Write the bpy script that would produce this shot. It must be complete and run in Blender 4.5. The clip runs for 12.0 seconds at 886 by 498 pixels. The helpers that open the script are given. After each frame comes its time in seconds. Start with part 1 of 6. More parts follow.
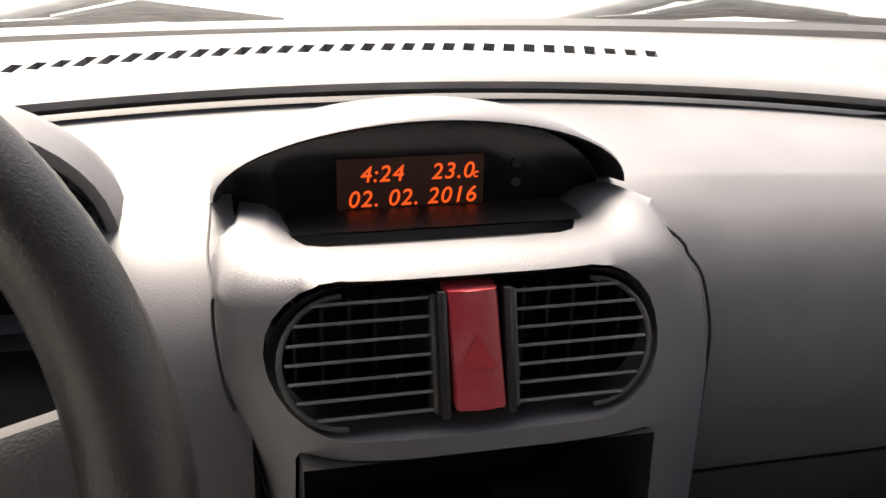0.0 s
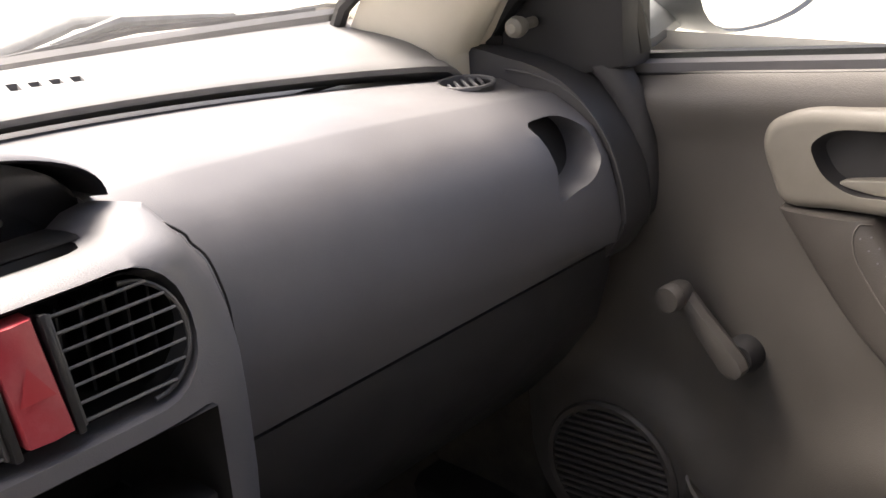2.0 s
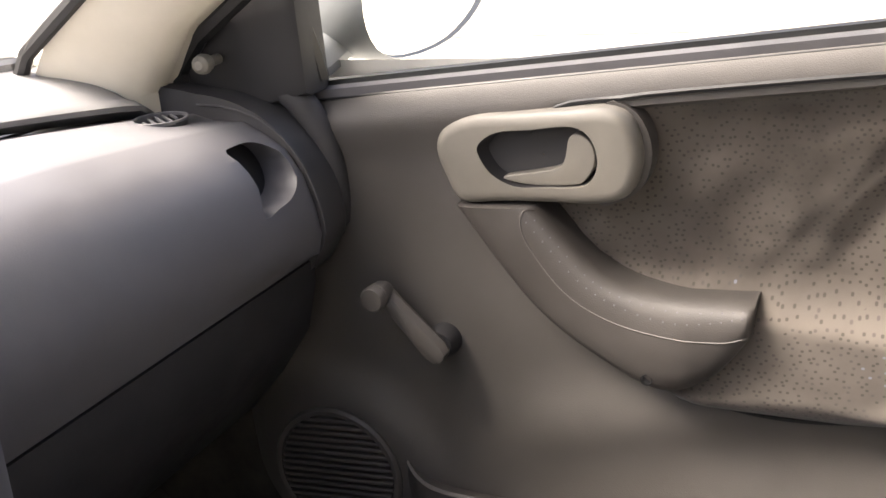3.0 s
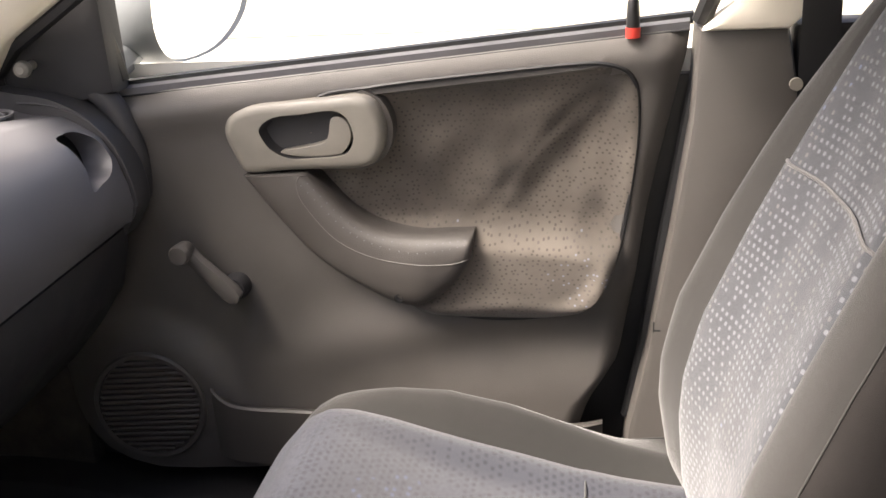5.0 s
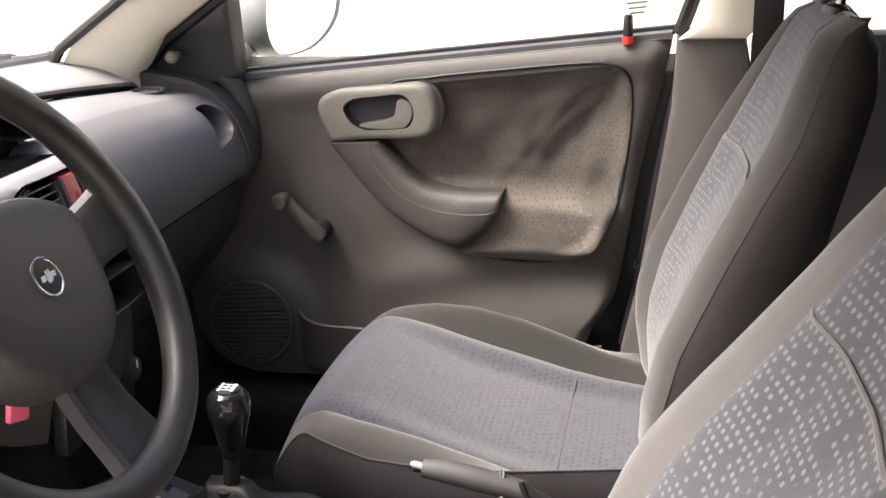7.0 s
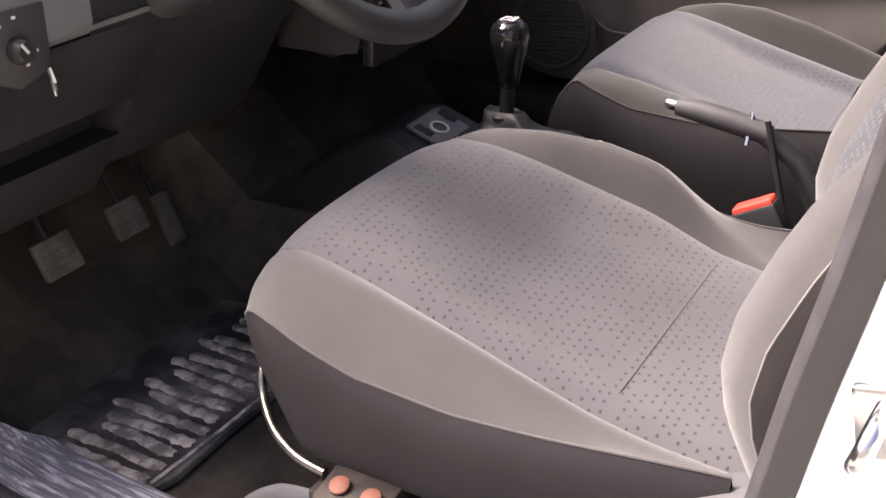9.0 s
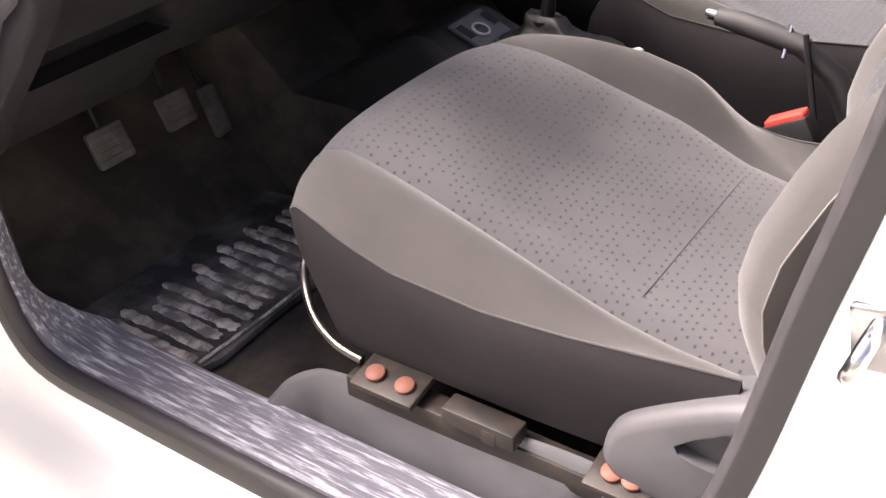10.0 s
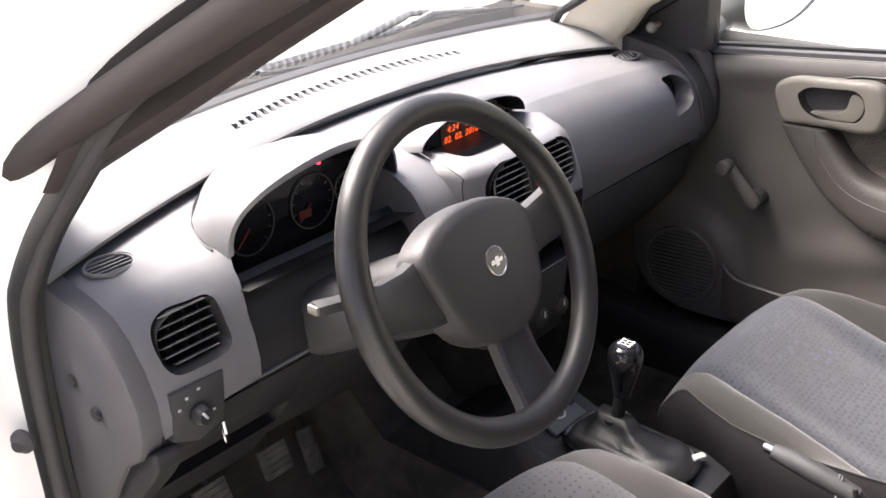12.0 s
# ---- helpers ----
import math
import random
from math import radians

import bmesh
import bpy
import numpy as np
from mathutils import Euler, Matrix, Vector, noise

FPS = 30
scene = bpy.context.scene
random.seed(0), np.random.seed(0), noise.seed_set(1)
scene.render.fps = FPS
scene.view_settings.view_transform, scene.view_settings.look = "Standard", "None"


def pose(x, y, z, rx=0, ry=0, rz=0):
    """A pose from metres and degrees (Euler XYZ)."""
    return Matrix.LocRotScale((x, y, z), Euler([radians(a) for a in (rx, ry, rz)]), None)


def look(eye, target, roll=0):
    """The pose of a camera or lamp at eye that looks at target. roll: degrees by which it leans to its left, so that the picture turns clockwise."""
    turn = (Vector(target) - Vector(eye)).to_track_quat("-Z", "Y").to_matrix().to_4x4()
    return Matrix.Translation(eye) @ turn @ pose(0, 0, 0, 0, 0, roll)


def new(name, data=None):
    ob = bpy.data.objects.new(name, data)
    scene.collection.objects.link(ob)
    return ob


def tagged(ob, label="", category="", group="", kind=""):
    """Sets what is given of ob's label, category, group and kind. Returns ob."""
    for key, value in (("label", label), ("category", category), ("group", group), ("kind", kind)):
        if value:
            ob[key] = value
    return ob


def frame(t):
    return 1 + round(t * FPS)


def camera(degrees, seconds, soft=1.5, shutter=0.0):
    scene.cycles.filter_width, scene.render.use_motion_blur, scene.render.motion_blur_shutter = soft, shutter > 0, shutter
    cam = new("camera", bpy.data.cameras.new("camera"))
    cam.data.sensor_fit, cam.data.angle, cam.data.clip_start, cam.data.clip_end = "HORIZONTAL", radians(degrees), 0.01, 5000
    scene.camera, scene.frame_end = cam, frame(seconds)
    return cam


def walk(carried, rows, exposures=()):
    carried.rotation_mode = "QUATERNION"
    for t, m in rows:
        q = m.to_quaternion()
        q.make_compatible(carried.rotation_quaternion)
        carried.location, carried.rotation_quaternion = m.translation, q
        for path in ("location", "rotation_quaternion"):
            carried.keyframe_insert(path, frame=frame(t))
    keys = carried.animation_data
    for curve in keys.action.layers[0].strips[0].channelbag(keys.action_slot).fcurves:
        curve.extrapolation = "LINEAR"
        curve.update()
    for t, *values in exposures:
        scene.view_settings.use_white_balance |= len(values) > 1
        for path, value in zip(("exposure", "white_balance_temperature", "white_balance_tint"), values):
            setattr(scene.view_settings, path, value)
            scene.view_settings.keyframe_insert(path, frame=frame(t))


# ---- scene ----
cam = camera(46.2, 12.0)
PATH = [
    (0, (-0.134, -0.229, 1.226), (0.325, 1.576, 0.497), 1.5),
    (0.5, (-0.151, -0.226, 1.225), (0.601, 1.494, 0.537), 1.5),
    (1, (-0.169, -0.226, 1.221), (0.831, 1.364, 0.534), 0.9),
    (1.5, (-0.18, -0.241, 1.218), (1.025, 1.185, 0.502), -2.8),
    (2, (-0.197, -0.25, 1.219), (1.169, 1.03, 0.517), -4.1),
    (2.5, (-0.23, -0.272, 1.22), (1.325, 0.786, 0.538), -5.1),
    (3, (-0.289, -0.284, 1.213), (1.427, 0.507, 0.559), -4.8),
    (3.5, (-0.354, -0.299, 1.215), (1.446, 0.289, 0.574), -4.9),
    (3.7, (-0.382, -0.303, 1.215), (1.441, 0.227, 0.584), -4.7),
    (5.3, (-0.687, -0.334, 1.28), (1.169, -0.069, 0.584), -3.0),
    (5.5, (-0.718, -0.358, 1.273), (1.138, -0.067, 0.586), -3.2),
    (6, (-0.838, -0.395, 1.279), (1.024, -0.082, 0.62), -2.8),
    (6.5, (-0.961, -0.421, 1.295), (0.907, -0.092, 0.664), -2.1),
    (6.7, (-1.004, -0.44, 1.321), (0.857, -0.075, 0.685), -2.2),
    (8.3, (-1.199, -0.567, 1.182), (0.456, 0.251, 0.412), -2.6),
    (8.5, (-1.216, -0.581, 1.163), (0.39, 0.296, 0.355), -2.7),
    (9, (-1.239, -0.61, 1.13), (0.25, 0.357, 0.208), -3.6),
    (9.5, (-1.259, -0.625, 1.12), (0.154, 0.334, 0.079), -3.8),
    (10, (-1.27, -0.632, 1.167), (0.086, 0.343, 0.067), -3.1),
    (10.5, (-1.269, -0.644, 1.292), (0.028, 0.435, 0.218), -3.9),
    (11, (-1.242, -0.644, 1.429), (0.051, 0.504, 0.424), -3.9),
    (11.5, (-1.216, -0.636, 1.523), (0.113, 0.541, 0.602), -2.6),
    (12, (-1.194, -0.636, 1.555), (0.158, 0.567, 0.703), -2.1),
]
walk(cam, [(t, look(eye, target, roll)) for t, eye, target, roll in PATH], [(0.0, 2.35, 7000, 11), (0.5, 2.26, 6980, 12), (1.0, 2.40, 6950, 12), (2.0, 2.75, 6900, 13), (3.0, 3.01, 6800, 13), (3.7, 3.03, 6800, 13), (5.5, 2.77, 6700, 13), (6.7, 2.73, 6600, 13), (8.5, 2.81, 6700, 20), (9.0, 2.68, 6700, 20), (10.0, 2.58, 6700, 20), (10.5, 2.75, 6600, 19), (11.0, 3.20, 6500, 18), (11.5, 3.10, 6450, 16), (12.0, 2.78, 6400, 14)])

# ---------------------------------------------------------------- world and light
world = bpy.data.worlds.new("World")
scene.world = world
world.use_nodes = True
wn = world.node_tree.nodes
sky = wn.new("ShaderNodeTexSky")
sky.sky_type = "NISHITA"
sky.sun_disc = False
sky.sun_elevation = radians(54)
sky.sun_rotation = radians(-18)
sky.air_density, sky.dust_density, sky.ozone_density = 0.7, 8.0, 0.5
wn["Background"].inputs["Strength"].default_value = 0.09
world.node_tree.links.new(sky.outputs[0], wn["Background"].inputs["Color"])

sun_data = bpy.data.lights.new("sun", "SUN")
sun_data.energy, sun_data.angle, sun_data.color = 2.7, radians(36), (1.0, 0.95, 0.88)
sun = new("sun", sun_data)
sun.matrix_world = look((-1.2, 3.8, 5.4), (0, 0, 0))


# ---------------------------------------------------------------- materials
def material(name, color, rough=0.6, metal=0.0, grain=0.0, grain_scale=900.0, dirt=0.0, dirt_scale=9.0, dirt_color=None, sheen=0.0, spec=0.5, coat=0.0, streak=None, edge=(0.42, 0.72)):
    """Principled surface with fine relief (grain) and large, soft variation (dirt)."""
    m = bpy.data.materials.new(name)
    m.use_nodes = True
    nt = m.node_tree
    b = nt.nodes["Principled BSDF"]
    b.inputs["Base Color"].default_value = (*color, 1)
    b.inputs["Roughness"].default_value = rough
    b.inputs["Metallic"].default_value = metal
    b.inputs["Specular IOR Level"].default_value = spec
    b.inputs["Coat Weight"].default_value = coat
    if sheen:
        b.inputs["Sheen Weight"].default_value = sheen
        b.inputs["Sheen Roughness"].default_value = 0.5
    tc = nt.nodes.new("ShaderNodeTexCoord")
    if dirt:
        n = nt.nodes.new("ShaderNodeTexNoise")
        n.inputs["Scale"].default_value, n.inputs["Detail"].default_value, n.inputs["Roughness"].default_value = dirt_scale, 8, 0.65
        ramp = nt.nodes.new("ShaderNodeValToRGB")
        ramp.color_ramp.elements[0].position, ramp.color_ramp.elements[1].position = edge
        mix = nt.nodes.new("ShaderNodeMix")
        mix.data_type = "RGBA"
        mix.inputs["A"].default_value = (*color, 1)
        mix.inputs["B"].default_value = (*(dirt_color or [min(1, c * (1 + dirt)) for c in color]), 1)
        if streak:
            mp = nt.nodes.new("ShaderNodeMapping")
            mp.inputs["Scale"].default_value = streak
            nt.links.new(tc.outputs["Object"], mp.inputs["Vector"])
            nt.links.new(mp.outputs["Vector"], n.inputs["Vector"])
        else:
            nt.links.new(tc.outputs["Object"], n.inputs["Vector"])
        nt.links.new(n.outputs["Fac"], ramp.inputs["Fac"])
        nt.links.new(ramp.outputs["Color"], mix.inputs["Factor"])
        nt.links.new(mix.outputs["Result"], b.inputs["Base Color"])
        rr = nt.nodes.new("ShaderNodeMapRange")
        rr.inputs["To Min"].default_value, rr.inputs["To Max"].default_value = rough, min(1.0, rough + 0.18)
        nt.links.new(ramp.outputs["Color"], rr.inputs["Value"])
        nt.links.new(rr.outputs["Result"], b.inputs["Roughness"])
    if grain:
        g = nt.nodes.new("ShaderNodeTexNoise")
        g.inputs["Scale"].default_value, g.inputs["Detail"].default_value = grain_scale, 3
        bump = nt.nodes.new("ShaderNodeBump")
        bump.inputs["Strength"].default_value, bump.inputs["Distance"].default_value = grain, 0.0006
        nt.links.new(tc.outputs["Object"], g.inputs["Vector"])
        nt.links.new(g.outputs["Fac"], bump.inputs["Height"])
        nt.links.new(bump.outputs["Normal"], b.inputs["Normal"])
    return m


def cloth(name, base, dark, light, blue, mottled=0.0, jitter=0.12, dash_size=1.0, cell_size=1.0):
    """Woven upholstery with rows of small rectangular dashes, mapped in metres by the UV map."""
    m = material(name, base, 0.95, sheen=0.25, spec=0.2)
    nt = m.node_tree
    b = nt.nodes["Principled BSDF"]

    def math_node(op, a, c=None):
        n = nt.nodes.new("ShaderNodeMath")
        n.operation = op
        for k, v in ((0, a), (1, c)):
            if isinstance(v, (int, float)):
                n.inputs[k].default_value = v
            elif v is not None:
                nt.links.new(v, n.inputs[k])
        return n.outputs[0]

    uv = nt.nodes.new("ShaderNodeUVMap")
    sep = nt.nodes.new("ShaderNodeSeparateXYZ")
    nt.links.new(uv.outputs[0], sep.inputs[0])
    u, v = math_node("DIVIDE", sep.outputs[0], 0.0118 * cell_size), math_node("DIVIDE", sep.outputs[1], 0.0100 * cell_size)
    row = math_node("FLOOR", v)
    u = math_node("ADD", u, math_node("MULTIPLY", math_node("MODULO", row, 2.0), 0.5))
    cell = nt.nodes.new("ShaderNodeCombineXYZ")
    nt.links.new(math_node("FLOOR", u), cell.inputs[0])
    nt.links.new(row, cell.inputs[1])
    wnode = nt.nodes.new("ShaderNodeTexWhiteNoise")
    wnode.noise_dimensions = "2D"
    nt.links.new(cell.outputs[0], wnode.inputs["Vector"])
    split = nt.nodes.new("ShaderNodeSeparateColor")
    nt.links.new(wnode.outputs["Color"], split.inputs[0])
    fu = math_node("ADD", math_node("FRACT", u), math_node("MULTIPLY", math_node("SUBTRACT", split.outputs[1], 0.5), jitter))
    fv = math_node("ADD", math_node("FRACT", v), math_node("MULTIPLY", math_node("SUBTRACT", split.outputs[2], 0.5), jitter))
    du, dv = math_node("DIVIDE", math_node("SUBTRACT", fu, 0.5), 0.23 * dash_size), math_node("DIVIDE", math_node("SUBTRACT", fv, 0.5), 0.23 * dash_size)
    away = math_node("ADD", math_node("POWER", math_node("ABSOLUTE", du), 3.0), math_node("POWER", math_node("ABSOLUTE", dv), 3.0))
    inside = math_node("MINIMUM", math_node("MAXIMUM", math_node("MULTIPLY", math_node("SUBTRACT", 1.25, away), 1.1), 0.0), 1.0)
    patch = nt.nodes.new("ShaderNodeTexNoise")
    patch.inputs["Scale"].default_value, patch.inputs["Detail"].default_value = 9.0, 2
    nt.links.new(uv.outputs[0], patch.inputs["Vector"])
    keep = math_node("GREATER_THAN", math_node("ADD", wnode.outputs["Value"], math_node("MULTIPLY", patch.outputs["Fac"], 0.9)), 0.66)
    mask = math_node("MULTIPLY", inside, keep)
    ramp = nt.nodes.new("ShaderNodeValToRGB")
    ramp.color_ramp.interpolation = "CONSTANT"
    ramp.color_ramp.elements[0].color = (*dark, 1)
    ramp.color_ramp.elements[1].position, ramp.color_ramp.elements[1].color = 0.72, (*light, 1)
    e = ramp.color_ramp.elements.new(0.84)
    e.color = (*blue, 1)
    tint = nt.nodes.new("ShaderNodeTexNoise")
    tint.inputs["Scale"].default_value = 5.0
    nt.links.new(uv.outputs[0], tint.inputs["Vector"])
    shade = math_node("ADD", math_node("MULTIPLY", wnode.outputs["Value"], 0.30), math_node("MULTIPLY", tint.outputs["Fac"], 0.92))
    nt.links.new(shade, ramp.inputs["Fac"])
    stain = nt.nodes.new("ShaderNodeTexNoise")
    stain.inputs["Scale"].default_value, stain.inputs["Detail"].default_value = 6.0, 6
    nt.links.new(uv.outputs[0], stain.inputs["Vector"])
    sr = nt.nodes.new("ShaderNodeValToRGB")
    sr.color_ramp.elements[0].position, sr.color_ramp.elements[1].position = 0.38, 0.66
    sr.color_ramp.elements[0].color = (*base, 1)
    sr.color_ramp.elements[1].color = (*[c * (1 - mottled) for c in base], 1)
    nt.links.new(stain.outputs["Fac"], sr.inputs["Fac"])
    mix = nt.nodes.new("ShaderNodeMix")
    mix.data_type = "RGBA"
    nt.links.new(math_node("MULTIPLY", mask, 0.70), mix.inputs["Factor"])
    nt.links.new(sr.outputs["Color"], mix.inputs["A"])
    nt.links.new(ramp.outputs["Color"], mix.inputs["B"])
    nt.links.new(mix.outputs["Result"], b.inputs["Base Color"])
    weave = nt.nodes.new("ShaderNodeTexNoise")
    weave.inputs["Scale"].default_value = 1400
    bump = nt.nodes.new("ShaderNodeBump")
    bump.inputs["Strength"].default_value, bump.inputs["Distance"].default_value = 0.35, 0.001
    nt.links.new(uv.outputs[0], weave.inputs["Vector"])
    nt.links.new(weave.outputs["Fac"], bump.inputs["Height"])
    nt.links.new(bump.outputs["Normal"], b.inputs["Normal"])
    return m


def glowing(name, color, strength):
    m = bpy.data.materials.new(name)
    m.use_nodes = True
    b = m.node_tree.nodes["Principled BSDF"]
    b.inputs["Base Color"].default_value = (0.02, 0.01, 0.01, 1)
    b.inputs["Emission Color"].default_value = (*color, 1)
    b.inputs["Emission Strength"].default_value = strength
    return m


def pane_material(name, tint=(0.95, 0.97, 0.96), rough=0.0, ior=1.14):
    m = bpy.data.materials.new(name)
    m.use_nodes = True
    nt = m.node_tree
    nt.nodes.clear()
    out = nt.nodes.new("ShaderNodeOutputMaterial")
    clear = nt.nodes.new("ShaderNodeBsdfTransparent")
    clear.inputs[0].default_value = (*tint, 1)
    gloss = nt.nodes.new("ShaderNodeBsdfGlossy")
    gloss.inputs["Roughness"].default_value = rough
    fr = nt.nodes.new("ShaderNodeFresnel")
    fr.inputs["IOR"].default_value = ior
    mix = nt.nodes.new("ShaderNodeMixShader")
    weak = nt.nodes.new("ShaderNodeMath")
    weak.operation = "MULTIPLY"
    weak.inputs[1].default_value = 0.22
    nt.links.new(fr.outputs[0], weak.inputs[0])
    nt.links.new(weak.outputs[0], mix.inputs[0])
    nt.links.new(clear.outputs[0], mix.inputs[1])
    nt.links.new(gloss.outputs[0], mix.inputs[2])
    nt.links.new(mix.outputs[0], out.inputs[0])
    return m


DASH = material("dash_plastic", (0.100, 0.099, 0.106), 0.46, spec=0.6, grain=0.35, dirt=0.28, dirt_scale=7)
# lit copy of the dash plastic: sunlight on the shelf put into the colour
DASH_LIT = material("dash_plastic_lit", (0.14, 0.139, 0.143), 0.46, spec=0.6, grain=0.35, dirt=0.35, dirt_scale=6)
DARK = material("dark_plastic", (0.022, 0.0215, 0.023), 0.6, grain=0.3, dirt=0.5)
BLACK = material("black_plastic", (0.012, 0.012, 0.013), 0.45, grain=0.15)
GLOSS_BLACK = material("gloss_black", (0.008, 0.008, 0.009), 0.12)
VENT_SLAT = material("vent_slat_plastic", (0.11, 0.108, 0.108), 0.42, grain=0.1, dirt=0.6, dirt_scale=30)
VENT = material("vent_plastic", (0.045, 0.044, 0.044), 0.4, grain=0.1, dirt=1.2, dirt_scale=30)
DOOR = material("door_plastic", (0.080, 0.073, 0.067), 0.48, spec=0.6, grain=0.5, grain_scale=700, dirt=0.22, dirt_scale=6)
BEZEL = material("bezel_plastic", (0.175, 0.163, 0.140), 0.42, grain=0.2, dirt=0.2)
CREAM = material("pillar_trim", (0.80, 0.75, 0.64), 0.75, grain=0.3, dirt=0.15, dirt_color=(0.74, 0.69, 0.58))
RUBBER = material("seal_rubber", (0.036, 0.034, 0.037), 0.55, grain=0.2, dirt=0.3, dirt_scale=60, spec=0.3)
PAINT = material("white_paint", (0.80, 0.80, 0.79), 0.28, dirt=0.0, coat=0.4)
CARPET = material("carpet", (0.029, 0.0268, 0.025), 1.0, grain=1.0, grain_scale=420, dirt=1.6, dirt_scale=5, dirt_color=(0.088, 0.077, 0.065), spec=0.1)
TUNNEL = material("tunnel_carpet", (0.056, 0.0545, 0.054), 1.0, grain=1.0, grain_scale=420, dirt=0.4, dirt_scale=18, spec=0.1)
FELT = material("felt", (0.018, 0.017, 0.016), 1.0, grain=0.8, grain_scale=500, dirt=0.8, spec=0.1)
MAT = material("mat_rubber", (0.034, 0.031, 0.030), 0.75, grain=0.6, grain_scale=260, dirt=2.0, dirt_scale=10, dirt_color=(0.22, 0.20, 0.18))
MAT_RIB = material("worn_rib", (0.16, 0.145, 0.132), 0.85, grain=0.8, grain_scale=160, dirt=1.5, dirt_scale=26, dirt_color=(0.56, 0.51, 0.46), edge=(0.45, 0.60))
SILL = material("sill_plastic", (0.098, 0.099, 0.122), 0.5, grain=0.6, grain_scale=240, dirt=2.0, dirt_scale=14, dirt_color=(0.40, 0.40, 0.45), streak=(16.0, 1.1, 6.0), edge=(0.50, 0.66))
TRIM = material("sill_trim", (0.075, 0.074, 0.080), 0.5, grain=0.35, dirt=0.35, dirt_scale=8)
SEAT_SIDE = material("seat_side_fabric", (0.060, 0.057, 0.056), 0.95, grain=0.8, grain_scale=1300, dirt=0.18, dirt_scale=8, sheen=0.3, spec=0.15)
# side fabric again, with the shade on the backrest flanks in its colour
SEAT_FLANK_SHADED = material("seat_flank_fabric_shaded", (0.024, 0.022, 0.021), 0.95, grain=0.8, grain_scale=1300, dirt=0.25, dirt_scale=8, spec=0.08)
# cushion skirt: a darker grey that holds the shade below the bolster
SEAT_SKIRT_SHADED = material("seat_skirt_fabric_shaded", (0.024, 0.022, 0.0235), 0.95, grain=0.8, grain_scale=1300, dirt=0.25, dirt_scale=8, spec=0.08)
SEAT_CLOTH = cloth("seat_cloth", (0.092, 0.089, 0.095), (0.018, 0.017, 0.018), (0.040, 0.039, 0.044), (0.075, 0.078, 0.115), 0.18, 0.2, 0.74)
# blue-grey seat cloth; the passenger seat's weaker light is put into its colour
PASSENGER_CLOTH_DIM = cloth("passenger_cloth_dim", (0.026, 0.028, 0.037), (0.008, 0.0085, 0.013), (0.013, 0.013, 0.018), (0.030, 0.036, 0.07), 0.22, 0.12, 1.30)
BACK_CLOTH = cloth("passenger_back_cloth", (0.032, 0.034, 0.039), (0.122, 0.127, 0.139), (0.10, 0.098, 0.095), (0.10, 0.12, 0.19), 0.15, 0.16, 1.12)
# seat side fabric, darkened to carry the dimmer light on the passenger seat
PASSENGER_SIDE_DIM = material("passenger_side_fabric_dim", (0.022, 0.021, 0.0198), 0.95, grain=0.8, grain_scale=1300, dirt=0.18, dirt_scale=8, sheen=0.3, spec=0.15)
ARMREST = material("armrest_plastic", (0.052, 0.047, 0.043), 0.48, grain=0.5, grain_scale=700, dirt=0.3, dirt_scale=10)
BAR_STEEL = material("bar_steel", (0.20, 0.185, 0.17), 0.28, metal=1.0, dirt=0.4, dirt_scale=30)
DOOR_CLOTH = cloth("door_cloth", (0.140, 0.122, 0.105), (0.045, 0.04, 0.036), (0.07, 0.062, 0.06), (0.19, 0.205, 0.26), 0.62, 0.6, 0.88, 0.70)
STITCH = material("stitching", (0.20, 0.19, 0.18), 0.9)
CHROME = material("chrome", (0.42, 0.42, 0.43), 0.2, metal=1.0)
STEEL = material("worn_steel", (0.022, 0.020, 0.019), 0.5, metal=0.3, grain=0.5, grain_scale=120, dirt=0.5, dirt_scale=60, dirt_color=(0.045, 0.030, 0.021))
BOLT = material("bolt_cap", (0.15, 0.055, 0.035), 0.6, grain=0.3, dirt=0.3, dirt_scale=60)
RED = material("red_plastic", (0.36, 0.035, 0.05), 0.3, grain=0.1, dirt=0.5, dirt_scale=50, dirt_color=(0.40, 0.08, 0.09))
RED_DARK = material("red_mark", (0.40, 0.028, 0.04), 0.35)
NEEDLE = material("needle_red", (0.12, 0.012, 0.012), 0.4)
BUCKLE_RED = material("buckle_red", (0.65, 0.05, 0.035), 0.4)
PINK = material("pink_tag", (0.75, 0.12, 0.22), 0.5)
WHITE = material("white_mark", (0.42, 0.42, 0.41), 0.5)
WHEEL = material("wheel_plastic", (0.013, 0.0125, 0.013), 0.36, grain=0.4, grain_scale=800, dirt=0.5, dirt_scale=12)
HUB = material("hub_plastic", (0.026, 0.0245, 0.025), 0.46, grain=0.5, grain_scale=800, dirt=0.4, dirt_scale=9)
GROUND = material("concrete_ground", (0.30, 0.29, 0.265), 0.9, grain=0.8, grain_scale=60, dirt=0.3, dirt_scale=1.5)
GLASS = pane_material("clear_glass")
HEADLINER = material("headliner_fabric", (0.24, 0.225, 0.20), 0.95, grain=0.8, grain_scale=700, dirt=0.12, spec=0.1)
SLAT = material("slat_plastic", (0.085, 0.083, 0.082), 0.38, grain=0.1, dirt=0.6, dirt_scale=30)
PEDAL = material("pedal_rubber", (0.050, 0.047, 0.044), 0.85, grain=0.7, grain_scale=300, dirt=0.8, dirt_scale=30, dirt_color=(0.12, 0.11, 0.10))
MIRROR = material("mirror_glass", (0.9, 0.9, 0.9), 0.02, metal=1.0)
MIRROR_HOUSING = material("mirror_housing", (0.20, 0.21, 0.22), 0.4, grain=0.2, dirt=0.2)
ORANGE = glowing("orange_digits", (1.0, 0.105, 0.015), 0.22)
BROWN_GLOW = glowing("display_backlight", (0.5, 0.12, 0.05), 0.003)
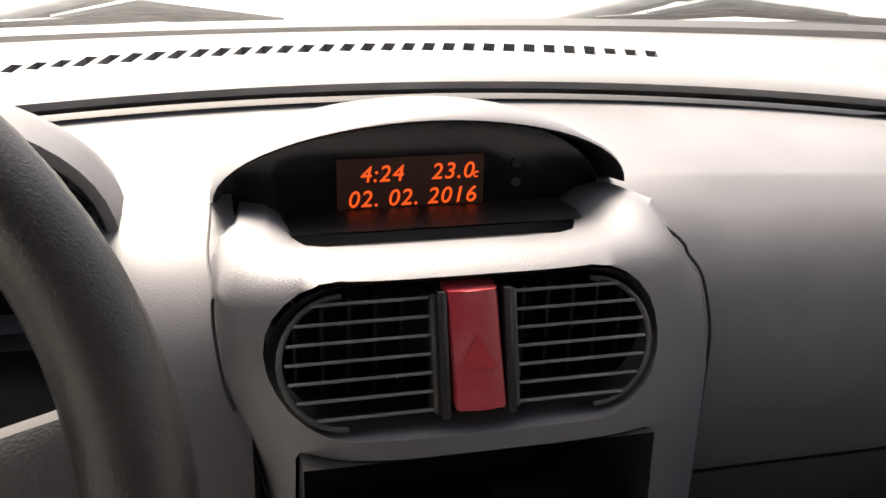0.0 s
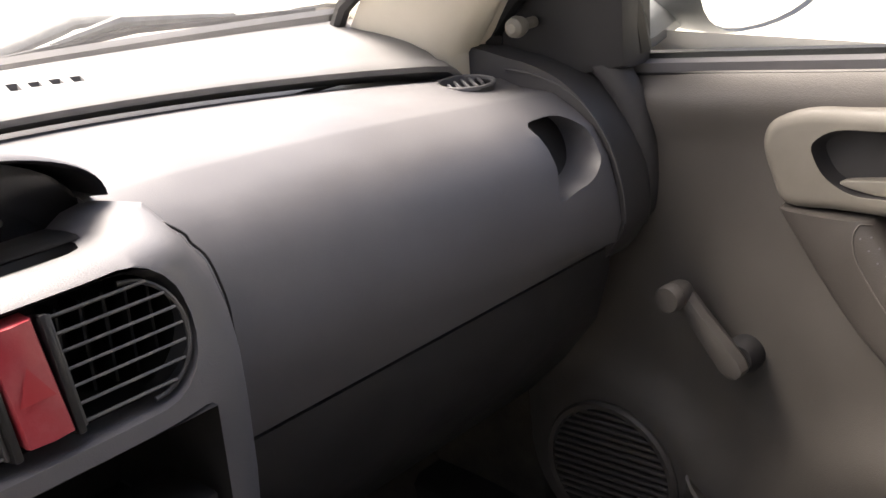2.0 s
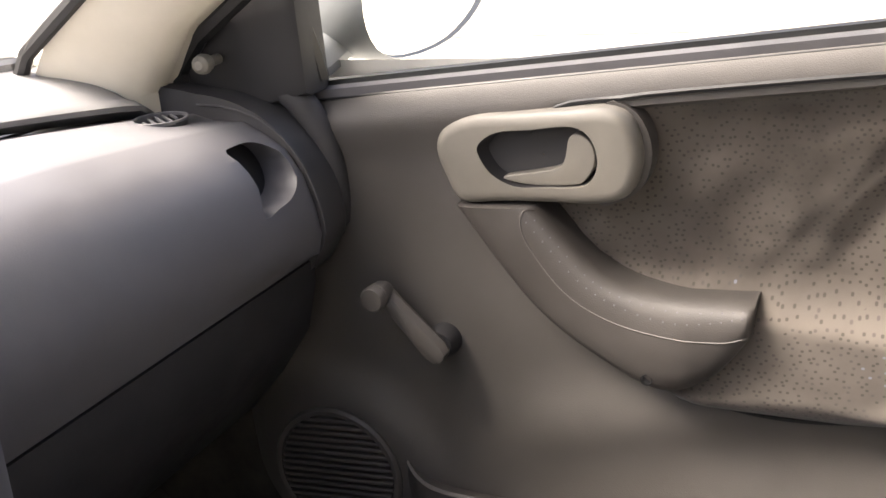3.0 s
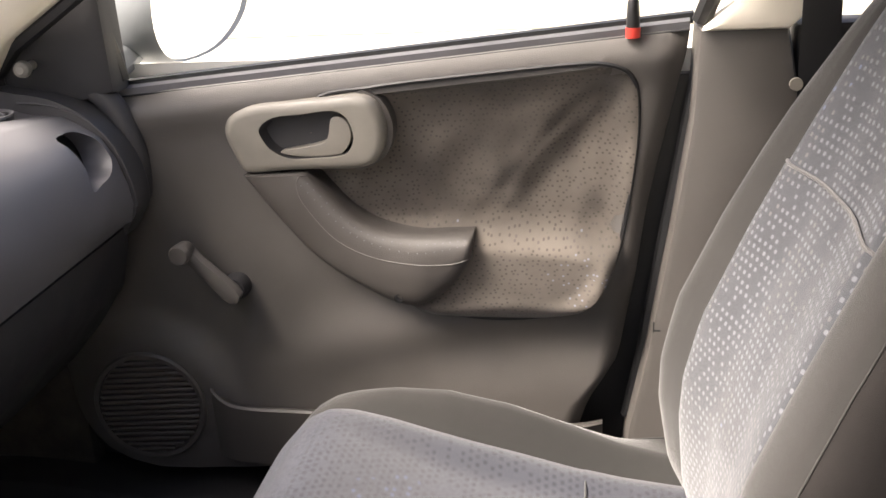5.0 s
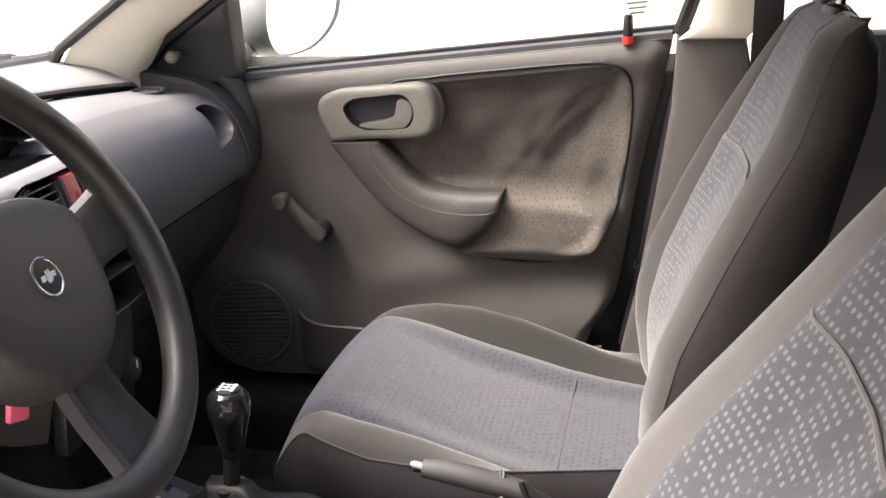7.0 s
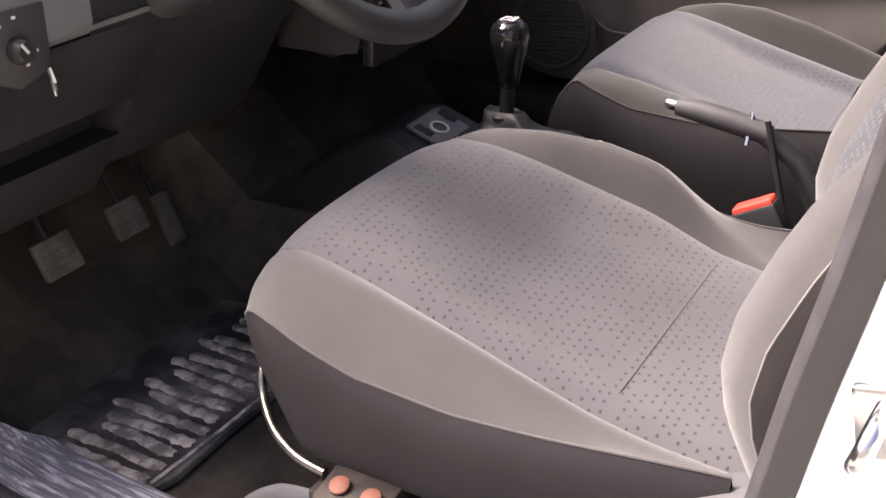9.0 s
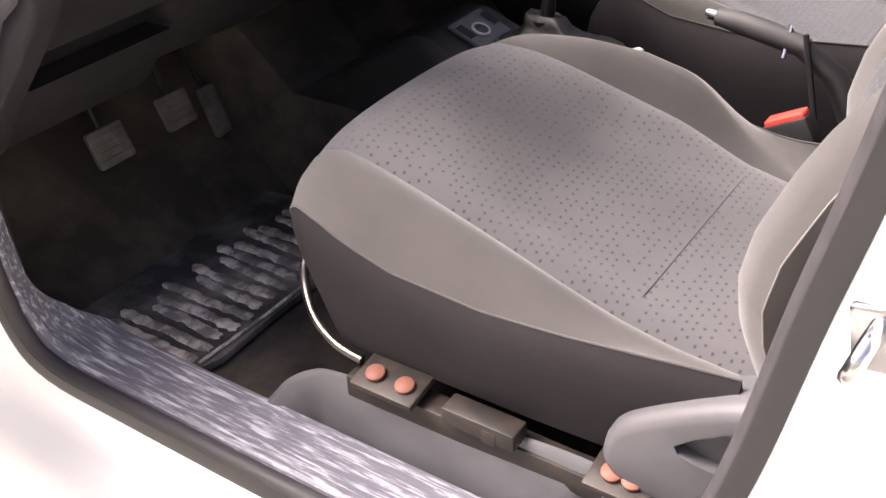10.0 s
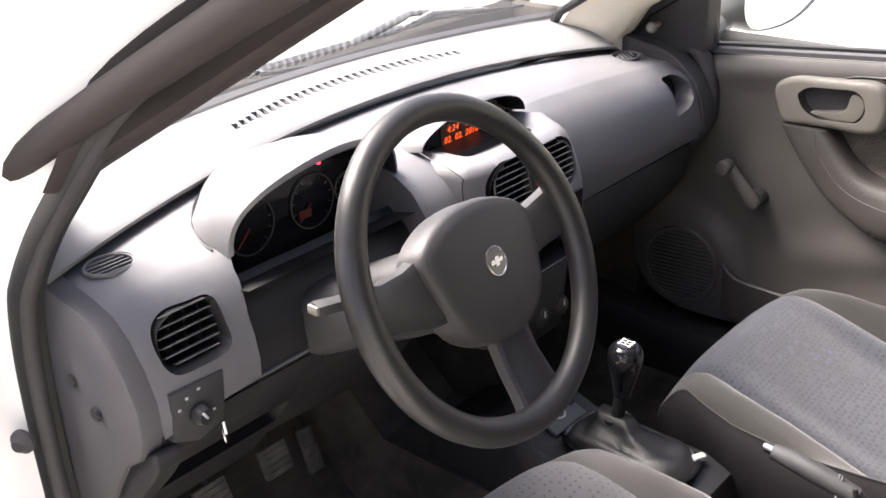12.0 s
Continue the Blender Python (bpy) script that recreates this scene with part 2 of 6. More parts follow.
RED_GLOW = glowing("red_lamp", (1.0, 0.02, 0.05), 1.0)
DIM_ORANGE = glowing("dim_orange", (1.0, 0.12, 0.02), 0.003)
WIPER = material("wiper_metal", (0.16, 0.165, 0.16), 0.5, grain=0.2, dirt=0.4, dirt_scale=40)
# dash plastic darkened; shade on the knee panel is part of this colour
KNEE_SHADED = material("knee_plastic_shaded", (0.015, 0.0144, 0.016), 0.6, grain=0.35, dirt=0.3, spec=0.3)
END_TRIM = material("end_trim_plastic", (0.040, 0.039, 0.041), 0.55, grain=0.3, dirt=0.4)
# dash plastic darkened; the end cap's shade is put into this colour
CAP_SHADED = material("end_cap_plastic_shaded", (0.062, 0.060, 0.065), 0.6, grain=0.35, dirt=0.3, spec=0.3)
# dash plastic darkened: shade below the seam put into the lid's colour
GLOVEBOX_SHADED = material("glovebox_plastic_shaded", (0.019, 0.0187, 0.020), 0.55, grain=0.35, dirt=0.3)
LOWER = material("lower_plastic", (0.012, 0.0117, 0.0126), 0.6, grain=0.35, dirt=0.3)
# dark seal and trim tone, with the driver's pillar's backlit shade put in
PILLAR_SHADED = material("shaded_pillar_trim", (0.026, 0.022, 0.022), 0.7, spec=0.25, grain=0.3, dirt=0.5, dirt_scale=9)
SHELL = material("dark_shell_fabric", (0.022, 0.021, 0.021), 0.95, grain=0.6, grain_scale=900, sheen=0.1, spec=0.1, dirt=0.3)


# ---------------------------------------------------------------- mesh helpers
def thing(name, at, label, category, group="", kind=""):
    ob = new(name)
    ob.location = at
    ob.empty_display_size = 0.05
    return tagged(ob, label, category, group, kind)


def finish(name, bm, mat, smooth=38):
    bmesh.ops.remove_doubles(bm, verts=bm.verts, dist=1e-6)
    bmesh.ops.recalc_face_normals(bm, faces=bm.faces)
    me = bpy.data.meshes.new(name)
    for f in bm.faces:
        f.smooth = True
    bm.to_mesh(me)
    bm.free()
    me.set_sharp_from_angle(angle=radians(smooth))
    me.materials.append(mat)
    return new(name, me)


def base_of(ob):
    return Vector((0, 0, 0)) if ob.parent else ob.location


def part(name, bm, mat, parent, label="", smooth=38):
    """One mesh object, given in world places, under a thing or a part."""
    ob = finish(name, bm, mat, smooth)
    ob.parent = parent
    ob.matrix_parent_inverse = Matrix.Translation(-base_of(parent))
    return tagged(ob, label)


def structure(name, bm, mat, label, smooth=38):
    return tagged(finish(name, bm, mat, smooth), label, kind="structure")


def loft(rows, ring=False, caps=False, uv=None):
    """A skin over rows of points. ring closes each row, caps fill the first and the last row."""
    bm = bmesh.new()
    layer = bm.loops.layers.uv.new("UVMap") if uv else None
    vs = [[bm.verts.new(p) for p in row] for row in rows]
    n = len(rows[0])
    for i in range(len(rows) - 1):
        for j in range(n if ring else n - 1):
            k = (j + 1) % n
            f = bm.faces.new((vs[i][j], vs[i][k], vs[i + 1][k], vs[i + 1][j]))
            if layer:
                for lp, (a, b) in zip(f.loops, ((i, j), (i, k), (i + 1, k), (i + 1, j))):
                    lp[layer].uv = uv[a][b]
    if caps:
        bm.faces.new(vs[0])
        bm.faces.new(list(reversed(vs[-1])))
    return bm


def spline(pts, n=6, closed=True):
    """Catmull-Rom through the points."""
    pts = [Vector(p) for p in pts]
    m, out = len(pts), []
    for i in range(m if closed else m - 1):
        if closed:
            a, b, c, d = (pts[(i + k) % m] for k in (-1, 0, 1, 2))
        else:
            a, b, c, d = (pts[max(0, min(m - 1, i + k))] for k in (-1, 0, 1, 2))
        for s in range(n):
            t = s / n
            out.append(0.5 * (2 * b + (c - a) * t + (2 * a - 5 * b + 4 * c - d) * t * t + (3 * b - a - 3 * c + d) * t ** 3))
    if not closed:
        out.append(pts[-1])
    return out


def to3(axis, a, p):
    return {"x": (a, p[0], p[1]), "y": (p[0], a, p[1]), "z": (p[0], p[1], a)}[axis]


def centre_of(pts):
    return Vector((sum(p[0] for p in pts) / len(pts), sum(p[1] for p in pts) / len(pts)))


def prism(pts, axis, a, b, bevel=0.0, steps=2):
    """An outline extruded along an axis from a (the seen face, rounded by bevel) to b."""
    bm = bmesh.new()
    front = [bm.verts.new(to3(axis, a, p)) for p in pts]
    back = [bm.verts.new(to3(axis, b, p)) for p in pts]
    n = len(pts)
    f = bm.faces.new(front)
    bm.faces.new(list(reversed(back)))
    for i in range(n):
        bm.faces.new((front[i], back[i], back[(i + 1) % n], front[(i + 1) % n]))
    bmesh.ops.recalc_face_normals(bm, faces=bm.faces)
    if bevel:
        bmesh.ops.bevel(bm, geom=list(f.edges), offset=bevel, segments=steps, profile=0.5, affect="EDGES", clamp_overlap=True)
    return bm


def box(c, size, bevel=0.0, turn=None, steps=2):
    bm = bmesh.new()
    bmesh.ops.create_cube(bm, size=1, matrix=Matrix.Diagonal((*size, 1)))
    if bevel:
        bmesh.ops.bevel(bm, geom=list(bm.edges), offset=bevel, segments=steps, profile=0.5, affect="EDGES", clamp_overlap=True)
    bmesh.ops.transform(bm, matrix=Matrix.Translation(c) @ (turn or Matrix()), verts=bm.verts)
    return bm


def tube(path, r, n=10, closed=False, squash=None):
    """A round bar along a path; r may be a list. squash: scale along the section's second axis."""
    pts = [Vector(p) for p in path]
    m = len(pts)
    rs = r if isinstance(r, list) else [r] * m
    rows, prev = [], None
    for i, p in enumerate(pts):
        a, b = (pts[i - 1], pts[(i + 1) % m]) if closed else (pts[max(0, i - 1)], pts[min(m - 1, i + 1)])
        d = (b - a).normalized()
        if prev is None:
            prev = d.orthogonal().normalized()
        u = (prev - d * prev.dot(d)).normalized()
        w = d.cross(u)
        prev = u
        rows.append([p + rs[i] * (math.cos(q) * u + (squash or 1) * math.sin(q) * w) for q in (2 * math.pi * k / n for k in range(n))])
    if closed:
        rows.append(rows[0])
    return loft(rows, ring=True, caps=not closed)


def lathe(profile, at, way, n=24, caps=True):
    """A turned shape: profile of (radius, height) along way from at."""
    d = Vector(way).normalized()
    u = d.orthogonal().normalized()
    w = d.cross(u)
    rows = [[Vector(at) + h * d + max(r, 1e-4) * (math.cos(q) * u + math.sin(q) * w) for q in (2 * math.pi * k / n for k in range(n))] for r, h in profile]
    return loft(rows, ring=True, caps=caps)


def pad(pts, fn, axis="x", rings=10, back=0.01, uv_of=None):
    """A cushion-like skin over an outline, with its relief from fn, closed at the back by a rim."""
    c = centre_of(pts)
    steps = [1 - (k / rings) ** 1.5 for k in range(rings)]
    rows, uvs = [], []
    edge = [Vector((p[0], p[1])) for p in pts]
    rows.append([to3(axis, fn(p[0], p[1]) + back, p) for p in edge])
    uvs.append([(p[0], p[1]) for p in edge])
    for s in steps:
        ring = [c + (p - c) * s for p in edge]
        rows.append([to3(axis, fn(p[0], p[1]), p) for p in ring])
        uvs.append([(p[0], p[1]) for p in ring])
    tip = [c + (p - c) * 0.002 for p in edge]
    rows.append([to3(axis, fn(p[0], p[1]), p) for p in tip])
    uvs.append([(p[0], p[1]) for p in tip])
    return loft(rows, ring=True, uv=uvs)


def carve(bm_a, *cutters):
    """bm_a with the cutters' volumes taken out of it."""
    me = bpy.data.meshes.new("work")
    bmesh.ops.recalc_face_normals(bm_a, faces=bm_a.faces)
    bm_a.to_mesh(me)
    bm_a.free()
    ob = new("work", me)
    tools = []
    for bm in cutters:
        bmesh.ops.recalc_face_normals(bm, faces=bm.faces)
        mc = bpy.data.meshes.new("tool")
        bm.to_mesh(mc)
        bm.free()
        tool = new("tool", mc)
        tools.append(tool)
        mod = ob.modifiers.new("cut", "BOOLEAN")
        mod.operation, mod.object, mod.solver = "DIFFERENCE", tool, "EXACT"
    dg = bpy.context.evaluated_depsgraph_get()
    made = bpy.data.meshes.new_from_object(ob.evaluated_get(dg))
    out = bmesh.new()
    out.from_mesh(made)
    for o in (ob, *tools):
        data = o.data
        bpy.data.objects.remove(o)
        bpy.data.meshes.remove(data)
    bpy.data.meshes.remove(made)
    return out


def joined(*bms):
    """Several pieces of one part in one mesh."""
    out = bmesh.new()
    for bm in bms:
        me = bpy.data.meshes.new("piece")
        bm.to_mesh(me)
        bm.free()
        out.from_mesh(me)
        bpy.data.meshes.remove(me)
    return out


def lettering(text, size, at, mat, parent, name="digit", shear=0.18, turn=(90, 0, 0), label=""):
    cu = bpy.data.curves.new("lettering", "FONT")
    cu.body, cu.size, cu.shear, cu.extrude, cu.space_character = text, size, shear, 0.0004, 1.1
    ob = new("lettering", cu)
    dg = bpy.context.evaluated_depsgraph_get()
    me = bpy.data.meshes.new_from_object(ob.evaluated_get(dg))
    bm = bmesh.new()
    bm.from_mesh(me)
    bpy.data.objects.remove(ob)
    bpy.data.curves.remove(cu)
    bpy.data.meshes.remove(me)
    bmesh.ops.transform(bm, matrix=pose(*at, *turn), verts=bm.verts)
    left = set(bm.faces)
    while left:
        island, queue = [], [left.pop()]
        while queue:
            f = queue.pop()
            island.append(f)
            for v in f.verts:
                for g in v.link_faces:
                    if g in left:
                        left.discard(g)
                        queue.append(g)
        one, seen = bmesh.new(), {}
        for f in island:
            one.faces.new([seen.setdefault(v, one.verts.new(v.co)) if v not in seen else seen[v] for v in f.verts])
        part(name, one, mat, parent, label)
    bm.free()


def smooth_step(a, b, x):
    t = max(0.0, min(1.0, (x - a) / (b - a)))
    return t * t * (3 - 2 * t)


def blend(table, x):
    """Straight-line reading of rows (x, value, ...)."""
    if x <= table[0][0]:
        return table[0][1:]
    for a, b in zip(table, table[1:]):
        if x <= b[0]:
            f = (x - a[0]) / (b[0] - a[0])
            return tuple(p + (q - p) * f for p, q in zip(a[1:], b[1:]))
    return table[-1][1:]


# ---------------------------------------------------------------- ground and the car's shell
bm = bmesh.new()
bmesh.ops.create_grid(bm, x_segments=40, y_segments=40, size=400, matrix=Matrix.Translation((0, 0, -0.05)))
structure("ground", bm, GROUND, "pale concrete yard under the parked car")


# walls added to give the mirror a pale view and cut low sky light
ADDED_WALL = material("added_wall_paint", (0.66, 0.64, 0.54), 0.9, grain=0.6, grain_scale=40, dirt=0.15, dirt_scale=0.8)
for nm, c, size in (("wall_added_right", (8.4, 0.0, 1.45), (0.2, 15.0, 3.0)), ("wall_added_back", (0, -7.6, 1.45), (17.0, 0.2, 3.0)), ("wall_added_left", (-8.4, 0.0, 1.45), (0.2, 15.0, 3.0))):
    structure(nm, box(c, size, 0.02), ADDED_WALL, "added pale cream wall for the mirror and against low sky light")


def pillar_a(side):
    """Slanted front pillar trim; side -1 for the driver, 1 for the passenger."""
    rows = []
    for k in range(9):
        z = 0.95 + 0.565 * k / 8
        y = 0.60 - (max(z, 1.055) - 1.03) * 1.62
        xo = 0.70 - max(0, z - 1.03) * 0.2
        wide = 0.006 + 0.14 * max(0.0, z - 1.087) if side < 0 else 0.055 * smooth_step(1.40, 1.15, z)
        rows.append([(side * (xo + dx * (0.76 if side < 0 else 1.0)), y + dy, z) for dx, dy in ((0.0, 0.0 - wide), (-0.006, -0.010 - wide), (-0.016, -0.014 - wide), (-0.024, -0.010 - wide), (-0.029, -0.013 - wide), (-0.045, -0.019 - 0.9 * wide), (-0.066, -0.014 - 0.8 * wide), (-0.085, 0.002 - 0.6 * wide), (-0.10, 0.022 - 0.3 * wide), (-0.112, 0.042), (-0.115, 0.06), (-0.06, 0.10), (0.0, 0.06))])
    return loft(rows, ring=True, caps=True)


structure("pillar_front_left", pillar_a(-1), PILLAR_SHADED, "dark grey front pillar trim beside the open doorway, backlit shade in its colour")
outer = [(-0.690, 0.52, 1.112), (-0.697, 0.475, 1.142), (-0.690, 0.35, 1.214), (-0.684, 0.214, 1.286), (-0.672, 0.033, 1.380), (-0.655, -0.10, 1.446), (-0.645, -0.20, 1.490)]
structure("pillar_front_outer", tube([tuple(p) for p in (Vector(a).lerp(Vector(b), f / 4) for a, b in zip(outer, outer[1:]) for f in range(4))], [0.004, 0.012, 0.017] + [0.020] * (4 * len(outer) - 7), 12), PILLAR_SHADED, "dark outer edge of the driver's front pillar")
structure("pillar_front_right", pillar_a(1), CREAM, "cream front pillar trim")

edge = [(0.694 - max(0, z - 1.03) * 0.2, 0.60 - (max(z, 1.055) - 1.03) * 1.62 - 0.055 * smooth_step(1.40, 1.15, z) - 0.020, z) for z in [1.0 + 0.04 * k for k in range(13)]]
structure("trim_pillar_seal", tube(edge, 0.013, 8), BLACK, "black rubber seal along the passenger's front pillar")

# door opening on the driver's side: y, z round the loop
OPENING = [(-0.457, 0.50), (-0.428, 0.40), (-0.37, 0.335), (-0.25, 0.312), (0.0, 0.31), (0.25, 0.31), (0.40, 0.315), (0.458, 0.36), (0.478, 0.47), (0.486, 0.62), (0.490, 0.74),
           (0.488, 0.84), (0.480, 0.92), (0.462, 0.99), (0.430, 1.055), (0.378, 1.125), (0.25, 1.262), (0.06, 1.374), (-0.08, 1.45), (-0.20, 1.50), (-0.40, 1.515), (-0.56, 1.49), (-0.61, 1.40),
           (-0.572, 1.10), (-0.536, 0.88), (-0.512, 0.76), (-0.487, 0.62)]
LOOP = [Vector(p) for p in spline(OPENING, 5)]


def opening_x(z, extra=0.0):
    return -(0.706 + extra) + max(0, z - 1.0) * 0.2


path = [(opening_x(p[1]), p[0], p[1]) for p in LOOP]
seal = thing("door_seal", (-0.70, 0, 0.31), "black rubber door seal round the open doorway", "seal")
part("seal_bulb", tube(path, 0.0125, 10, closed=True), RUBBER, seal)
mid = centre_of(LOOP)


def grown(p, d):
    v = p - mid
    return p + v.normalized() * d


rows = []
for d, dx in ((-0.006, -0.02), (-0.004, 0.012), (0.008, 0.016), (0.017, 0.015)):
    rows.append([(opening_x(p[1], dx), *grown(p, d)) for p in LOOP])
part("seal_flange", loft(rows, ring=True), BLACK, seal, "darker outer lip")
rows = []
for d, dx in ((0.005, 0.006), (0.02, 0.016), (0.05, 0.022), (0.075, 0.04), (0.095, 0.075), (0.14, 0.10), (0.30, 0.11), (0.32, 0.02)):
    rows.append([(opening_x(p[1], dx), *grown(p, d if p[1] > 0.36 or d < 0.08 else min(d, 0.20))) for p in LOOP])
structure("body_side_left", loft(rows, ring=True), PAINT, "white painted car body round the driver's doorway")

band = [p for p in LOOP if p[1] > 1.10 and -0.30 < p[0] < 0.36]
rows = []
for d, dx in ((0.004, 0.004), (0.010, 0.020), (0.020, 0.026), (0.030, 0.030), (0.034, 0.020)):
    rows.append([(opening_x(p[1], dx), *grown(p, d * (0.25 + 0.75 * smooth_step(0.36, 0.24, p[0])))) for p in band])
structure("pillar_front_cover", loft(rows), PILLAR_SHADED, "dark trim strip between door seal and front pillar")

# passenger side: door aperture is closed by the door; lower wall and rear walls
structure("wall_rear_right", box((0.76, -1.10, 0.66), (0.06, 1.04, 0.82), 0.01), DARK, "plain dark rear side wall")
structure("wall_rear_left", box((-0.75, -1.16, 0.66), (0.06, 0.92, 0.82), 0.01), DARK, "plain dark rear side wall")
# rear windows walled up out of view, to cut the fill from behind
structure("wall_blocker_left", box((-0.69, -1.14, 1.30), (0.05, 0.86, 0.48), 0.01), DARK, "added plain dark wall over the rear side window, blocking light")
structure("wall_back", box((0, -1.62, 0.90), (1.5, 0.05, 1.34), 0.01), DARK, "plain dark back wall, closed over the rear window to block light")
structure("pillar_rear_right", box((0.66, -1.5, 1.28), (0.08, 0.22, 0.50), 0.02), CREAM, "cream rear pillar")
structure("pillar_rear_left", box((-0.66, -1.5, 1.28), (0.08, 0.22, 0.50), 0.02), CREAM, "cream rear pillar")
rows = []
for k in range(15):
    x = -0.64 + 1.28 * k / 14
    zr = 1.565 - 0.06 * (x / 0.64) ** 2
    rows.append([(x, -0.13 - 0.03 * (x / 0.64) ** 2, zr - 0.025), (x, -0.35, zr), (x, -0.9, zr + 0.005), (x, -1.6, zr - 0.06),
                 (x, -1.6, zr - 0.02), (x, -0.9, zr + 0.045), (x, -0.35, zr + 0.04), (x, -0.10, zr + 0.005)])
structure("roof", loft(rows, ring=True, caps=True), HEADLINER, "cream headliner under the roof")

# centre pillar on the passenger's side
structure("pillar_centre_right", prism([(-0.462, 1.068), (-0.50, 1.10), (-0.575, 1.53), (-0.68, 1.53), (-0.60, 1.10), (-0.565, 1.068)], "x", 0.685, 0.76, 0.01), CREAM, "cream upper centre pillar trim")
structure("pillar_lower_right", prism([(-0.458, 1.07), (-0.568, 1.072), (-0.60, 0.9), (-0.62, 0.33), (-0.36, 0.33), (-0.375, 0.50), (-0.40, 0.62), (-0.43, 0.80), (-0.452, 0.95)], "x", 0.70, 0.77, 0.012), DOOR, "grey plastic lower centre pillar trim")
structure("pillar_lower_left", prism([(-0.545, 0.98), (-0.62, 0.98), (-0.62, 0.33), (-0.45, 0.33), (-0.49, 0.62), (-0.52, 0.82)], "x", -0.64, -0.70, 0.012), TRIM, "grey plastic lower centre pillar trim")
structure("pillar_centre_left", prism([(-0.56, 0.98), (-0.59, 1.2), (-0.62, 1.52), (-0.72, 1.52), (-0.66, 0.98)], "x", -0.64, -0.70, 0.012), CREAM, "cream upper centre pillar trim")

# floor, tunnel and firewall
bm = loft([[(x, y, z) for x in (-0.68, -0.5, -0.3, -0.14, -0.125, -0.1, 0.1, 0.125, 0.14, 0.3, 0.5, 0.76) for z in [
    (0.265 if abs(x) > 0.13 else 0.40 if abs(x) > 0.11 else 0.435) + (max(0, y - 0.5) * 0.9)]] for y in (-1.6, -0.6, -0.3, 0.0, 0.3, 0.5, 0.62, 0.72, 0.82)])
structure("floor", bm, CARPET, "dark dusty carpet of the cabin floor")
tun = [(-0.150, 0.27), (-0.146, 0.36), (-0.132, 0.425), (-0.100, 0.455), (-0.05, 0.466), (0.0, 0.468), (0.05, 0.466), (0.100, 0.455), (0.132, 0.425), (0.146, 0.36), (0.150, 0.27)]
structure("floor_tunnel", loft([[(x, y, z) for x, z in tun] for y in [-0.95 + 0.1 * k for k in range(11)]], caps=True), TUNNEL, "grey carpet over the raised tunnel between the seats")
structure("wall_firewall", box((0, 0.86, 0.64), (1.62, 0.05, 0.80), 0.01), FELT, "dark felt firewall behind the pedals")
structure("wall_sill_right", loft([[(x, y, z + 0.02 * smooth_step(0.36, 0.60, y)) for x, z in ((0.655, 0.25), (0.657, 0.34), (0.661, 0.365), (0.672, 0.382), (0.69, 0.388), (0.73, 0.388), (0.78, 0.386), (0.78, 0.25))] for y in [-0.70 + 0.05 * k for k in range(31)]], ring=True, caps=True), LOWER, "dark inner sill below the passenger door")
structure("wall_shut_right", prism([(0.54, 0.24), (0.54, 1.0), (-0.52, 1.0), (-0.52, 0.24)], "x", 0.775, 0.795), BLACK, "black shut face behind the passenger door")
structure("wall_kick_left", box((-0.672, 0.68, 0.62), (0.03, 0.38, 0.78), 0.008), DARK, "dark kick panel beside the pedals")
structure("wall_kick_right", box((0.755, 0.68, 0.63), (0.04, 0.42, 0.82), 0.008), CARPET, "dark kick panel in the passenger's footwell")

# sill plate with ribs, and the outer sill
sill = thing("sill_plate", (-0.65, 0.0, 0.30), "scuffed grey plastic door sill plate with fine ribs", "sill plate")
edge = [Vector(p) for p in spline([(-0.42, 0.312), (-0.2, 0.312), (0.1, 0.312), (0.30, 0.313), (0.39, 0.320), (0.436, 0.342), (0.460, 0.385), (0.471, 0.45), (0.477, 0.52)], 6, closed=False)]
prof = [(-0.600, -0.042), (-0.606, 0.0), (-0.613, 0.010)]
for j in range(6):
    x = -0.622 - 0.0115 * j
    prof += [(x, 0.010), (x - 0.002, 0.0125), (x - 0.007, 0.0125), (x - 0.009, 0.010)]
prof += [(-0.694, 0.008), (-0.700, -0.002), (-0.705, -0.022), (-0.66, -0.042)]
rows = []
for k, p in enumerate(edge):
    d = (edge[min(k + 1, len(edge) - 1)] - edge[max(k - 1, 0)]).normalized()
    slim = 1 - 0.75 * smooth_step(0.40, 0.50, p.x + 0.4 * max(0.0, p.y - 0.36))
    rows.append([(-0.700 + (x + 0.700) * slim, p.x - d.y * h, p.y + d.x * h) for x, h in prof])
part("plate", loft(rows, ring=True, caps=True), SILL, sill, smooth=25)

bonnet_rows = []
for k in range(13):
    x = -0.72 + 1.44 * k / 12
    s = (x / 0.72) ** 2
    bonnet_rows.append([(x, 0.86 - 0.36 * s * 0.5 + dy, 0.985 + dz - 0.05 * s) for dy, dz in ((0, 0), (0.2, -0.03), (0.5, -0.10), (0.75, -0.20), (0.8, -0.32))])
structure("bonnet", loft(bonnet_rows), PAINT, "white painted car bonnet beyond the windscreen")

# windscreen and its lower black edge
def screen_base(x):
    return 0.722 - 0.30 * x * x


ws = []
for k in range(13):
    x = -0.66 + 1.32 * k / 12
    f = 1 - 0.06 * abs(x / 0.66)
    ws.append([(x, screen_base(x) + 0.004, 1.045), (x * 0.985, 0.42 - 0.3 * x * x * 0.6, 1.24), (x * 0.93, -0.09 - 0.1 * x * x, 1.545 - 0.04 * (x / 0.66) ** 2)])
glass = structure("window_1", loft(ws), GLASS, "clear windscreen glass")
glass.visible_shadow = False
rows = []
for k in range(25):
    x = -0.665 + 1.33 * k / 24
    y = screen_base(x)
    rows.append([(x, y - 0.004, 1.056), (x, y - 0.004, 1.068), (x, y + 0.012, 1.072), (x, y + 0.03, 1.060), (x, y + 0.01, 1.04)])
